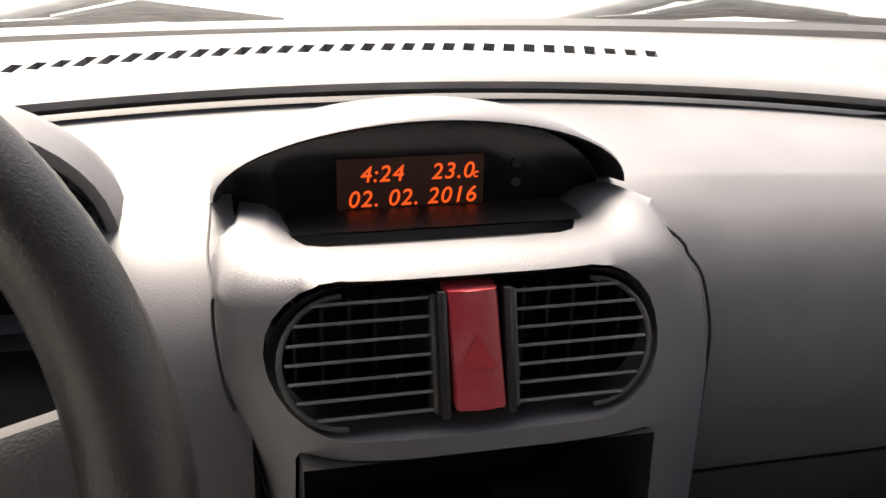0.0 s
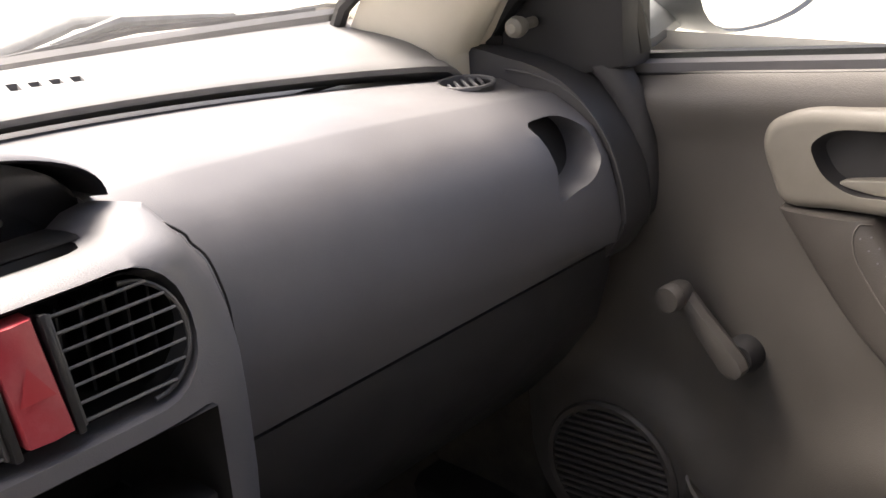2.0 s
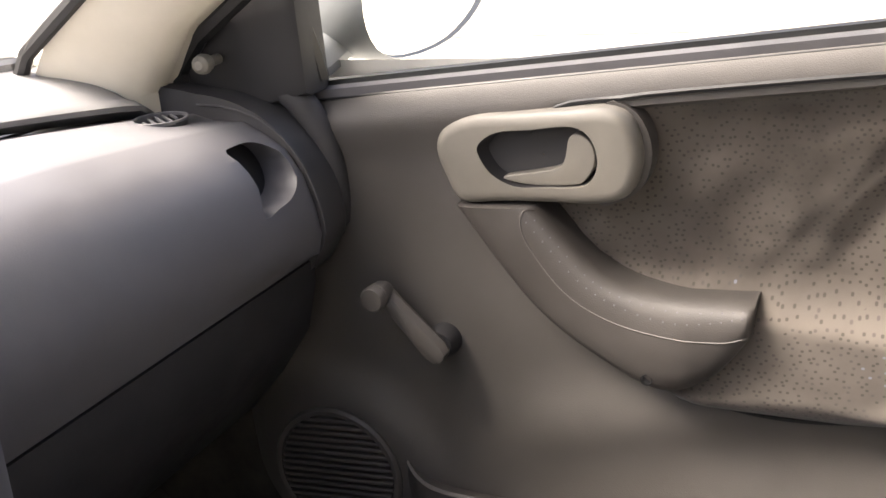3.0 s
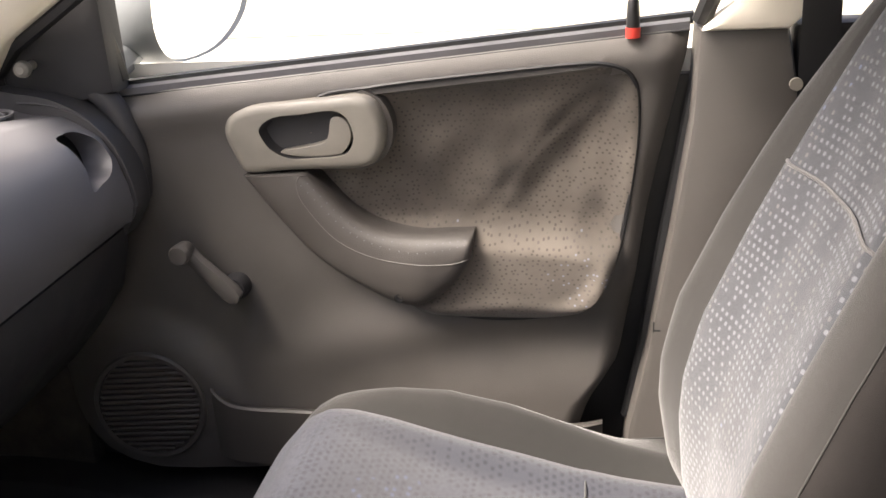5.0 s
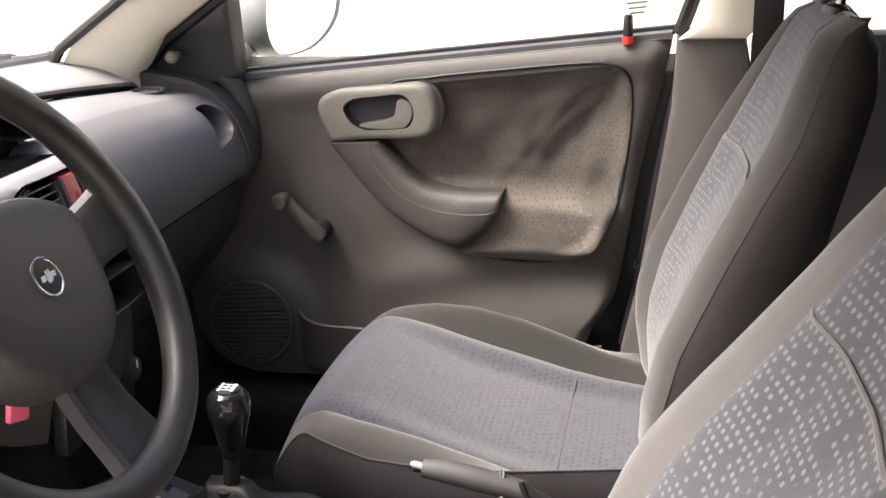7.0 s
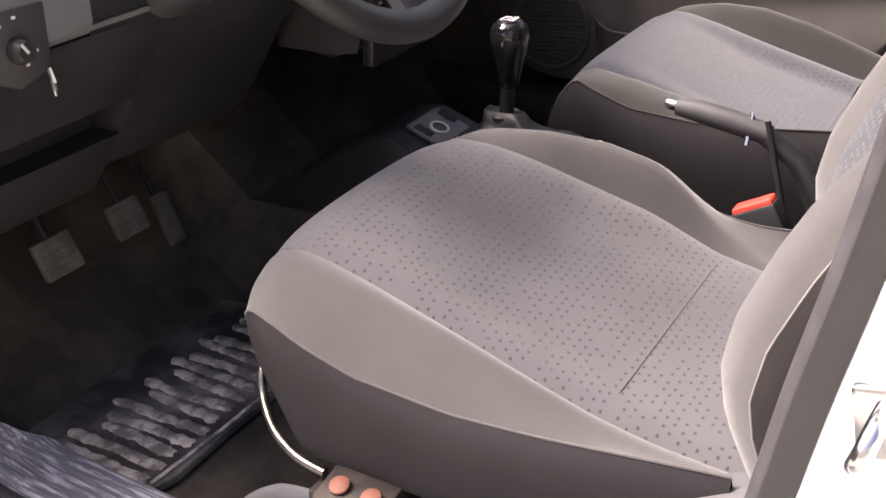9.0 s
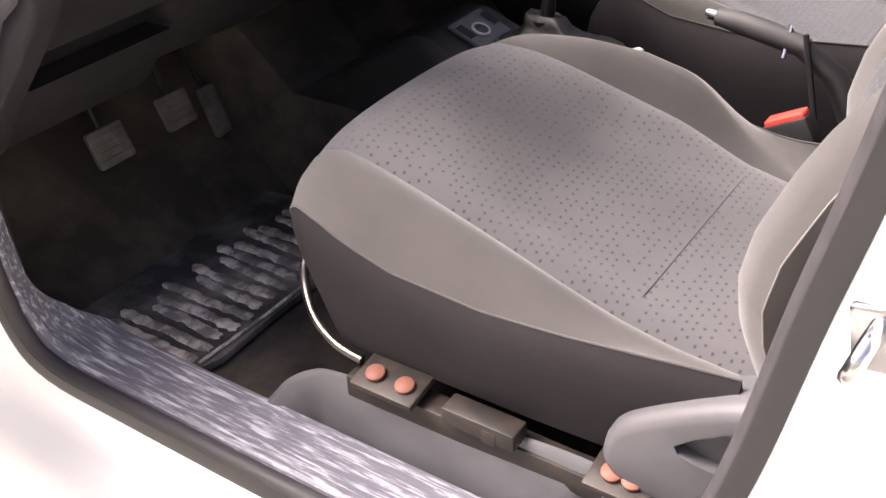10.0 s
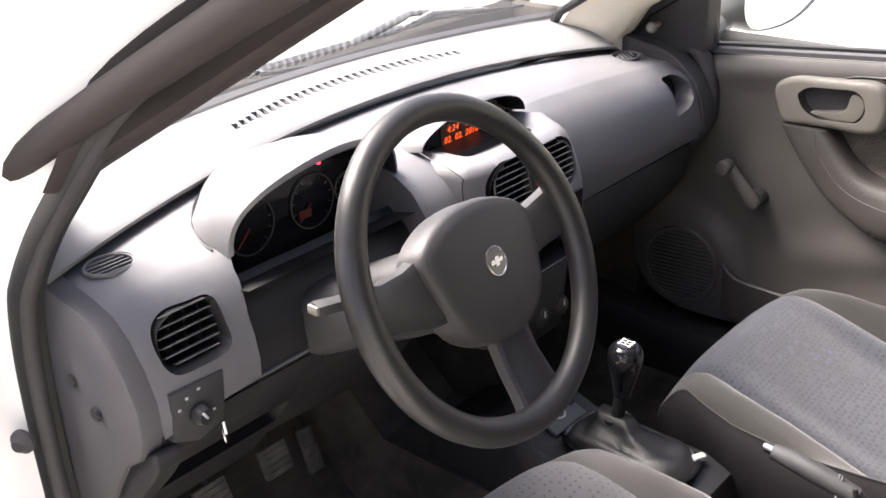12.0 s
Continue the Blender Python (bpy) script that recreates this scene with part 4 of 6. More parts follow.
for y, sc in ((0.338, 1.0), (0.3395, 0.985), (0.345, 0.965), (0.378, 0.93), (0.40, 0.92)):
    inner.append([(0.003 + (x - 0.003) * sc, y + (py - 0.338), 1.026 + (z - 1.026) * (sc - (0.02 if sc < 1 else 0))) for x, py, z in rows[0]])
hood = part("display_hood", loft(rows), DASH, dash, "grey arched hood over the clock display")
part("hood_lining", loft(inner), BLACK, hood, "black inside of the hood")
part("display_panel", prism([(-0.125, 1.005)] + [(-0.126 * math.cos(q), 1.014 + 0.058 * math.sin(q)) for q in (math.pi * k / 18 for k in range(19))] + [(0.125, 1.005)], "y", 0.3805, 0.40), GLOSS_BLACK, dash, "glossy black display panel")
part("display_floor", loft([[(x, y, z) for x in (-0.118, -0.06, 0, 0.06, 0.118)] for y, z in ((0.324, 1.0168), (0.352, 1.0145), (0.381, 1.0105))]), BLACK, dash)
screen = part("clock_display", box((-0.001, 0.3795, 1.0265), (0.094, 0.001, 0.034)), BROWN_GLOW, dash, "dim orange-lit clock display")
lettering("02. 02. 2016", 0.0150, (-0.0418, 0.3785, 1.0125), ORANGE, screen, label="glowing orange date digits")
lettering("4:24", 0.0148, (-0.0340, 0.3785, 1.0285), ORANGE, screen, label="glowing orange clock digits")
lettering("23.0", 0.0148, (0.0115, 0.3785, 1.0285), ORANGE, screen, label="glowing orange temperature digits")
lettering("c", 0.0085, (0.0385, 0.3785, 1.0285), ORANGE, screen, label="glowing orange unit mark")
for z in (1.0235, 1.0365):
    part("display_key", lathe([(0.003, 0), (0.003, 0.002)], (0.068, 0.3805, z), (0, -1, 0), 12), DARK, dash)

# instrument binnacle
cl = thing("instrument_cluster", (-0.335, 0.42, 0.95), "dark instrument cluster with dials under an arched hood", "instrument cluster")
HC = -0.332
rows = []
for y, top, half, base in ((0.300, 1.106, 0.152, 0.998), (0.303, 1.111, 0.157, 0.994), (0.34, 1.112, 0.163, 0.985), (0.38, 1.104, 0.161, 0.98), (0.43, 1.090, 0.146, 0.98), (0.475, 1.072, 0.118, 0.98), (0.52, 1.050, 0.082, 0.98), (0.555, 1.030, 0.03, 0.98)):
    row = []
    for k in range(33):
        q = math.pi * k / 32
        row.append((HC - half * math.cos(q), y + 0.050 * abs(math.cos(q)) ** 2.5 * smooth_step(0.5, 0.34, y), base + (top - base) * math.sin(q) ** 0.85))
    rows.append(row)
inner = []
for dy, sc in ((0.0, 0.99), (0.008, 0.965), (0.05, 0.94), (0.10, 0.92)):
    inner.append([(HC + (x - HC) * sc, py + dy, 1.0 + (z - 1.0) * (sc - 0.02 - 2.6 * dy)) for x, py, z in rows[0]])
part("hood", loft(list(reversed(inner[:1])) + rows), DASH, cl, "grey arched hood")
part("hood_lining", loft(inner), BLACK, cl, "black inside of the hood")


def pad_z(x, y):
    """Height of the main pad's top at a place."""
    pts = sorted(face(x)[:7])
    return blend(pts, y)[0]


seam = [(p[0], p[1], pad_z(p[0], p[1]) + 0.0012) for p in spline([(-0.497, 0.375), (-0.496, 0.395), (-0.486, 0.425), (-0.468, 0.452), (-0.42, 0.50), (-0.337, 0.535)], 5, closed=False)]
part("hood_seam", tube(seam, 0.0018, 6), BLACK, cl, "dark seam round the hood")
face_pts = [(HC - 0.150 * math.cos(q), 0.975 + 0.082 * math.sin(q) ** 0.85) for q in (math.pi * k / 20 for k in range(21))] + [(HC + 0.148, 0.90), (HC - 0.148, 0.90)]
part("dial_face", prism(face_pts, "y", 0.405, 0.43), GLOSS_BLACK, cl, "black dial face")
part("cluster_floor", loft([[(x, y, z) for x in (-0.50, -0.42, -0.335, -0.25, -0.185)] for y, z in ((0.305, 0.968), (0.36, 0.955), (0.41, 0.93))]), BLACK, cl)
for cx, r in ((-0.412, 0.040), (-0.30, 0.040), (-0.232, 0.024)):
    ring = [(cx + r * math.cos(q), 0.402, 0.998 + r * math.sin(q)) for q in (2 * math.pi * k / 28 for k in range(28))]
    dial = part("dial", tube(ring, 0.0012, 6, closed=True), VENT, cl, "thin grey dial ring")
    for k in range(11):
        q = math.radians(225 - 27 * k)
        part("tick", box((cx + 0.86 * r * math.cos(q), 0.403, 0.998 + 0.86 * r * math.sin(q)), (0.0012, 0.001, 0.005), 0, Matrix.Rotation(math.pi / 2 - q, 4, "Y")), VENT, dial)
    part("needle", box((cx - 0.35 * r, 0.401, 0.998 - 0.3 * r), (0.002, 0.002, r * 0.8), 0, Matrix.Rotation(radians(45), 4, "Y")), NEEDLE, dial)
part("warning_lamp", box((-0.285, 0.3995, 1.052), (0.006, 0.002, 0.005)), RED_GLOW, cl, "lit red warning lamp")
part("trip_display", box((-0.318, 0.3995, 0.985), (0.022, 0.002, 0.012)), DIM_ORANGE, cl, "dim orange trip display")

# ---------------------------------------------------------------- steering wheel and column
WC = Vector((-0.350, 0.058, 1.017))
tilt_w, yaw_w = radians(26.8), radians(2.5)
WN = Vector((math.sin(yaw_w), -math.cos(tilt_w) * math.cos(yaw_w), math.sin(tilt_w) * math.cos(yaw_w))).normalized()
WU = Vector((WN.y * 0 + 1, 0, 0))
WU = (WU - WN * WU.dot(WN)).normalized()
WV = WN.cross(WU).normalized()
if WV.z < 0:
    WV = -WV


def on_wheel(u, v, h=0.0):
    return WC + WU * u + WV * v + WN * h


wheel = thing("steering_wheel", WC, "dark grey plastic steering wheel with thick rim and airbag hub", "steering wheel")
R_MAJ = 0.193
rows = []
for k in range(73):
    q = 2 * math.pi * k / 72
    grip = 1 + 0.10 * max(0, math.cos(2 * (q - math.pi / 2 - 0.0)) * -1) ** 2
    rows.append([on_wheel((R_MAJ + 0.0175 * grip * math.cos(a)) * math.cos(q), (R_MAJ + 0.0175 * grip * math.cos(a)) * math.sin(q), 0.0165 * grip * math.sin(a)) for a in (2 * math.pi * j / 14 for j in range(14))])
part("rim", loft(rows, ring=True), WHEEL, wheel, "worn grained rim")
HUBO = spline([(-0.098, 0.050), (-0.055, 0.078), (0.0, 0.086), (0.055, 0.078), (0.098, 0.050), (0.094, 0.0), (0.075, -0.052), (0.038, -0.080), (0.0, -0.086), (-0.038, -0.080), (-0.075, -0.052), (-0.094, 0.0)], 4)
rows = []
for s, h in ((1.0, -0.045), (1.0, -0.02), (0.975, -0.009), (0.93, -0.003), (0.8, 0.001), (0.6, 0.004), (0.3, 0.006), (0.02, 0.0065)):
    rows.append([on_wheel(0.022 + p[0] * 1.06 * s, -0.011 + p[1] * s, h) for p in HUBO])
part("hub_pad", loft(rows, ring=True, caps=True), HUB, wheel, "smooth dark airbag cover")
for sx in (-1, 1):
    rows = []
    for x, v0, v1, h in ((0.066, -0.045, 0.045, -0.012), (0.10, -0.038, 0.036, -0.016), (0.14, -0.026, 0.036, -0.012), (0.172, -0.022, 0.044, -0.004), (0.192, -0.022, 0.050, 0.0)):
        rows.append([on_wheel(sx * x, v, h + dh) for v, dh in ((v0, -0.02), (v0 + 0.003, -0.004), (v0 + 0.012, 0.0), (v1 - 0.012, 0.0), (v1 - 0.003, -0.004), (v1, -0.02))])
    part("spoke", loft(rows, ring=True, caps=True), HUB, wheel)
rows = []
for v, h, w, c in ((-0.060, -0.016, 0.040, 0.036), (-0.095, -0.024, 0.036, 0.036), (-0.13, -0.020, 0.037, 0.033), (-0.165, -0.010, 0.040, 0.030), (-0.192, -0.001, 0.046, 0.027)):
    rows.append([on_wheel(c + a * w, v, h + b) for a, b in ((-1.0, -0.014), (-0.93, -0.002), (-0.8, 0.001), (-0.62, -0.004), (0.0, -0.006), (0.62, -0.004), (0.8, 0.001), (0.93, -0.002), (1.0, -0.014))])
part("spoke", loft(rows, ring=True, caps=True), HUB, wheel)
ring = [on_wheel(0.022 + 0.0175 * math.cos(q), -0.003 + 0.0175 * math.sin(q), 0.0068) for q in (2 * math.pi * k / 32 for k in range(32))]
badge = part("badge", tube(ring, 0.0016, 8, closed=True), CHROME, wheel, "chrome ring badge")
part("badge_disc", lathe([(0.0165, 0.0), (0.016, 0.0014)], on_wheel(0.022, -0.003, 0.0062), WN, 28), GLOSS_BLACK, badge)
bars = []
for w, h in ((0.024, 0.005), (0.009, 0.011)):
    pts = [(-w / 2, -h / 2), (w / 2 - 0.002, -h / 2), (w / 2, h / 2), (-w / 2 + 0.002, h / 2)]
    bars.append(loft([[on_wheel(0.022 + x, -0.003 + z, dh) for x, z in pts] for dh in (0.0072, 0.0084 + (0.0003 if w < 0.02 else 0))], ring=True, caps=True))
part("badge_mark", joined(*bars), CHROME, badge, "plain chrome cross shape")

column = thing("steering_column", (-0.345, 0.2, 0.93), "dark plastic steering column shroud with stalks", "steering column")
rows = []
for d, w, h in ((0.035, 0.044, 0.044), (0.06, 0.050, 0.050), (0.12, 0.054, 0.052), (0.20, 0.056, 0.05), (0.30, 0.058, 0.05)):
    c = WC - WN * d + WV * -0.012
    rows.append([c + WU * (w * math.copysign(abs(math.cos(a)) ** 0.6, math.cos(a))) + WV * (h * math.copysign(abs(math.sin(a)) ** 0.6, math.sin(a))) for a in (2 * math.pi * j / 20 for j in range(20))])
part("shroud", loft(rows, ring=True, caps=True), DARK, column, "dark grey column shroud")
st = part("indicator_stalk", loft([[Vector((x, y, z)) + Vector((0, dy, dz)) * s for dy, dz in ((-1, -0.5), (-0.9, 0.5), (0, 0.8), (0.9, 0.5), (1, -0.5), (0, -0.8))] for x, y, z, s in
                                   ((-0.40, 0.165, 0.965, 0.007), (-0.435, 0.172, 0.972, 0.009), (-0.455, 0.178, 0.977, 0.011), (-0.490, 0.186, 0.980, 0.012), (-0.497, 0.188, 0.980, 0.010))], ring=True, caps=True), DARK, column, "dark indicator stalk with white marks")
part("stalk_mark", box((-0.466, 0.1705, 0.983), (0.0025, 0.002, 0.012), 0.0004), WHITE, st)
part("stalk_mark", box((-0.456, 0.1705, 0.981), (0.007, 0.002, 0.005), 0.0004), WHITE, st)
part("stalk_tip", box((-0.4985, 0.188, 0.980), (0.006, 0.018, 0.012), 0.0025), BEZEL, st, "pale stalk end")
part("wiper_stalk", tube([(-0.30, 0.165, 0.965), (-0.26, 0.172, 0.972), (-0.205, 0.18, 0.985)], [0.007, 0.008, 0.009], 8), DARK, column)
tag = thing("key_tag", (-0.232, 0.18, 0.818), "pink plastic tag hanging below the steering column", "key tag")
part("tag", box((-0.232, 0.180, 0.834), (0.032, 0.008, 0.030), 0.003, Matrix.Rotation(radians(18), 4, "Y")), PINK, tag)
part("cord", tube([(-0.232, 0.180, 0.848), (-0.245, 0.185, 0.87), (-0.275, 0.19, 0.90), (-0.30, 0.19, 0.93)], 0.0012, 6), BLACK, tag)


# ---------------------------------------------------------------- pedals
def pedal(name, x, y, z, w, h, lean, label):
    p = thing(name, (x, y, z), label, "pedal", "pedals")
    t = Matrix.Rotation(radians(lean), 4, "X")
    part("rubber_pad", box((x, y, z), (w, 0.014, h), 0.005, t), PEDAL, p, "worn grey rubber pad")
    for k in range(4):
        part("tread", box(Vector((x, y, z)) + t @ Vector((0, -0.0075, (k - 1.5) * h * 0.2)), (w * 0.8, 0.003, 0.004), 0.001, t), PEDAL, p)
    part("arm", tube([(x, y + 0.012, z + h * 0.2), (x + 0.005, y + 0.06, z + 0.10), (x + 0.005, y + 0.10, z + 0.25)], 0.009, 8, squash=0.6), BLACK, p)


pedal("clutch_pedal", -0.430, 0.568, 0.472, 0.066, 0.058, -24, "grey worn rubber clutch pedal on a black arm")
pedal("brake_pedal", -0.295, 0.570, 0.472, 0.060, 0.056, -24, "grey worn rubber brake pedal on a black arm")
pedal("accelerator_pedal", -0.192, 0.600, 0.420, 0.034, 0.088, -20, "slim grey rubber accelerator pedal")

# ---------------------------------------------------------------- floor mat
fm = thing("floor_mat", (-0.41, 0.39, 0.27), "dirty black rubber floor mat with worn pale ribs", "floor mat")
outline = [tuple(p) for p in spline([(-0.585, 0.275), (-0.45, 0.268), (-0.24, 0.272), (-0.17, 0.30), (-0.17, 0.47), (-0.20, 0.53), (-0.35, 0.55), (-0.55, 0.54), (-0.585, 0.50), (-0.59, 0.40)], 3)]
part("mat_sheet", prism(outline, "z", 0.282, 0.271, 0.004), MAT, fm)
part("mat_border", tube([(-0.58, 0.279, 0.284), (-0.45, 0.274, 0.284), (-0.25, 0.277, 0.284)], 0.003, 6), MAT_RIB, fm)
rnd = random.Random(4)
for k in range(15):
    x = -0.575 + 0.0275 * k
    rows = []
    a, b, lean = 0.290 + rnd.uniform(-0.004, 0.006), 0.455 - rnd.uniform(-0.012, 0.03), rnd.uniform(-0.008, 0.008)
    for j in range(23):
        f = j / 22
        w = 0.0112 * (0.88 + 0.40 * noise.noise(Vector((k * 3.7, f * 14.0, 0.3)))) * min(1.0, 22 * f + 0.5, 22 * (1 - f) + 0.5)
        h = 0.0034 + 0.0014 * noise.noise(Vector((k * 2.3, f * 9.0, 5.1)))
        xc, yc = x + lean * f + 0.0035 * noise.noise(Vector((k * 5.1, f * 3.0, 9.7))), a + (b - a) * f
        rows.append([(xc - w, yc, 0.2815), (xc - w * 0.7, yc, 0.2815 + h), (xc + w * 0.6, yc, 0.2815 + h * 0.9), (xc + w, yc, 0.2815)])
    part("rib", loft(rows), MAT_RIB, fm, smooth=60)


# ---------------------------------------------------------------- passenger door
door = thing("passenger_door", (0.74, 0.0, 0.40), "closed grey plastic passenger door with patterned cloth insert", "car door")
SPK = (0.343, 0.526)


INSERT = [tuple(p) for p in spline([(-0.029, 1.003), (-0.16, 1.016), (-0.30, 1.027), (-0.345, 1.026), (-0.374, 1.013), (-0.385, 0.98), (-0.383, 0.902), (-0.363, 0.776), (-0.338, 0.720), (-0.313, 0.694), (-0.271, 0.674),
                                    (-0.211, 0.668), (-0.143, 0.674), (-0.072, 0.693), (0.026, 0.747), (0.098, 0.813), (0.10, 0.90), (0.05, 0.985)], 5)]


def depth_inside(pts, y, z):
    """Distance from a place inside an outline to its edge; 0 outside."""
    inside, near = False, 9.0
    for a, b in zip(pts, pts[1:] + pts[:1]):
        if (a[1] > z) != (b[1] > z) and y < (b[0] - a[0]) * (z - a[1]) / (b[1] - a[1]) + a[0]:
            inside = not inside
        dy, dz = b[0] - a[0], b[1] - a[1]
        t = max(0.0, min(1.0, ((y - a[0]) * dy + (z - a[1]) * dz) / (dy * dy + dz * dz + 1e-12)))
        near = min(near, math.hypot(y - a[0] - t * dy, z - a[1] - t * dz))
    return near if inside else 0.0


def belt(y):
    return 1.0405 - 0.0885 * y


def door_x(y, z):
    """Inner face of the door panel: leans in towards the bottom, with a swelling round the loudspeaker, a lower bulge and a hollow for the insert."""
    x = 0.724 + 0.046 * smooth_step(0.008, 0.030, depth_inside(INSERT, y, z))
    h = belt(y) - z
    x += 0.028 * smooth_step(0.045, -0.004, h) ** 1.2 - 0.010 * smooth_step(0.09, 0.045, h)
    d = math.hypot(y - SPK[0], z - SPK[1])
    x -= 0.022 * smooth_step(0.155, 0.095, d)
    x -= 0.016 * smooth_step(0.62, 0.50, z + 0.12 * y) * (1 - smooth_step(0.155, 0.095, d))
    x += 0.010 * smooth_step(0.25, 0.40, y) * smooth_step(0.6, 0.75, z)
    x -= 0.012 * math.exp(-((z - 0.66 + 0.30 * (y + 0.1)) / 0.05) ** 2) * smooth_step(0.25, 0.05, y)
    return x


def door_rear(z):
    return blend([(0.40, -0.30), (0.46, -0.32), (0.50, -0.363), (0.60, -0.383), (0.79, -0.413), (0.90, -0.432), (0.985, -0.446), (1.05, -0.455), (1.09, -0.458)], z)[0]


def door_low(y):
    return blend([(-0.40, 0.60), (-0.386, 0.56), (-0.372, 0.53), (-0.355, 0.508), (-0.322, 0.481), (-0.25, 0.455), (0.0, 0.43), (0.2, 0.416), (0.28, 0.414), (0.345, 0.416), (0.39, 0.428), (0.425, 0.449), (0.45, 0.48), (0.468, 0.522), (0.478, 0.57), (0.484, 0.62), (0.50, 0.72)], y)[0]


rows = []
NZ, NY = 40, 72
for i in range(NZ + 1):
    row = []
    f = i / NZ
    zz = 0.40 + f * (1.042 - 0.40)
    for j in range(NY + 1):
        g = j / NY
        yr = door_rear(zz)
        y = 0.50 + (yr - 0.50) * g
        top = belt(y) - 0.004
        z = door_low(y) + f * (top - door_low(y))
        edge = smooth_step(0.03, 0.0, y - yr)
        row.append((door_x(y, z) + 0.02 * edge ** 2, y, z))
    rows.append(row)
back = [[(0.80, p[1], p[2]) for p in rows[0]], [(0.80, p[1], p[2]) for p in rows[-1]]]
bm = loft([back[0]] + rows + [back[1]])
part("panel", bm, DOOR, door, "warm grey grained plastic panel", smooth=60)
part("outer_skin", loft([[(x, y, z) for y in (0.52, 0.3, 0.0, -0.3, -0.47)] for x, z in ((0.80, 1.03), (0.825, 0.95), (0.835, 0.8), (0.83, 0.6), (0.815, 0.4), (0.78, 0.25), (0.72, 0.22), (0.70, 0.30))]), PAINT, door, "white painted outer skin")

def insert_x(y, z):
    ledge_z = 0.795 - 0.02 * smooth_step(-0.1, -0.38, y)
    x = 0.7195 + 0.010 * smooth_step(0.004, 0.03, depth_inside(INSERT, y, z))
    x -= 0.042 * smooth_step(ledge_z + 0.028, ledge_z - 0.012, z) * smooth_step(0.66, 0.70, z) * smooth_step(-0.385, -0.335, y) * smooth_step(-0.03, -0.12, y)
    hollow = smooth_step(1.02, 0.97, z) * smooth_step(-0.384, -0.34, y) * smooth_step(ledge_z - 0.005, ledge_z + 0.03, z)
    x += 0.020 * hollow
    x += 0.017 * noise.noise(Vector((y * 12 + z * 10, z * 7 - y * 5, 1.3))) * hollow
    x += 0.007 * noise.noise(Vector((y * 30 + z * 26, z * 16 - y * 14, 4.3))) * hollow
    return x


part("cloth_insert", pad(INSERT, insert_x, "x", 26, 0.012), DOOR_CLOTH, door, "stained grey cloth insert with small printed dashes", smooth=80)
part("insert_groove", tube([(door_x(*p) - 0.0005, *p) for p in INSERT], 0.0032, 6, closed=True), BLACK, door)

BEZ = [tuple(p) for p in spline([(0.178, 0.945), (0.168, 0.969), (0.134, 0.984), (0.083, 0.989), (0.03, 0.994), (-0.017, 0.998), (-0.041, 0.988), (-0.052, 0.962), (-0.052, 0.935), (-0.040, 0.909), (-0.009, 0.898), (0.05, 0.895), (0.10, 0.892), (0.150, 0.888), (0.168, 0.915)], 4)]
HOLE = [tuple(p) for p in spline([(0.122, 0.955), (0.101, 0.969), (0.06, 0.974), (0.017, 0.979), (-0.004, 0.968), (-0.011, 0.942), (0.000, 0.921), (0.019, 0.915), (0.05, 0.913), (0.082, 0.912), (0.107, 0.923), (0.12, 0.94)], 4)]
def leaning(bm, y0, k):
    """Slides a part's points in x, so that it sinks into the panel towards the front."""
    for v in bm.verts:
        v.co.x += max(0.0, v.co.y - y0) * k
    return bm


bz = carve(leaning(prism(BEZ, "x", 0.683, 0.745, 0.013, 4), -0.03, 0.13), prism(HOLE, "x", 0.66, 0.80))
bezel = part("handle_bezel", bz, BEZEL, door, "paler grey door handle surround")
part("bezel_cup", leaning(loft([[(x, 0.055 + (p[0] - 0.055) * f, 0.943 + (p[1] - 0.943) * f) for p in HOLE] for x, f in ((0.694, 1.0), (0.705, 0.97), (0.712, 0.90), (0.7135, 0.02))], ring=True), -0.03, 0.04), DARK, bezel, "dark handle recess")
LEVER = [tuple(p) for p in spline([(0.093, 0.9165), (0.094, 0.9215), (0.06, 0.9275), (0.034, 0.934), (0.026, 0.945), (0.021, 0.966), (0.008, 0.969), (-0.004, 0.958), (-0.005, 0.938), (0.006, 0.921), (0.02, 0.916), (0.06, 0.913)], 3)]
part("door_lever", leaning(prism(LEVER, "x", 0.692, 0.712, 0.005, 3), -0.03, 0.11), BEZEL, door, "paler grey hooked door lever")
# rear of the surround; its turned-away shade is given as darker door plastic
part("bezel_rear_shaded", pad([tuple(p) for p in spline([(-0.015, 0.999), (-0.045, 0.990), (-0.060, 0.96), (-0.058, 0.93), (-0.042, 0.905), (-0.005, 0.893), (-0.03, 0.945)], 3)], lambda y, z: 0.708, "x", 4, 0.03), DOOR, bezel)

ARM_TOP = spline([(0.062, 0.892), (0.034, 0.864), (-0.002, 0.828), (-0.038, 0.811), (-0.085, 0.806), (-0.13, 0.8065), (-0.166, 0.806)], 6, closed=False)
ARM_LOW = spline([(0.155, 0.886), (0.110, 0.826), (0.062, 0.772), (0.005, 0.732), (-0.070, 0.699), (-0.125, 0.722), (-0.163, 0.772)], 6, closed=False)
ARM_SECTION = [(0.0, 0.66), (0.02, 0.77), (0.06, 0.86), (0.12, 0.93), (0.20, 0.97), (0.32, 0.995), (0.45, 1.0), (0.60, 0.985), (0.75, 0.955), (0.88, 0.91), (0.96, 0.83), (0.99, 0.70), (1.0, 0.45)]


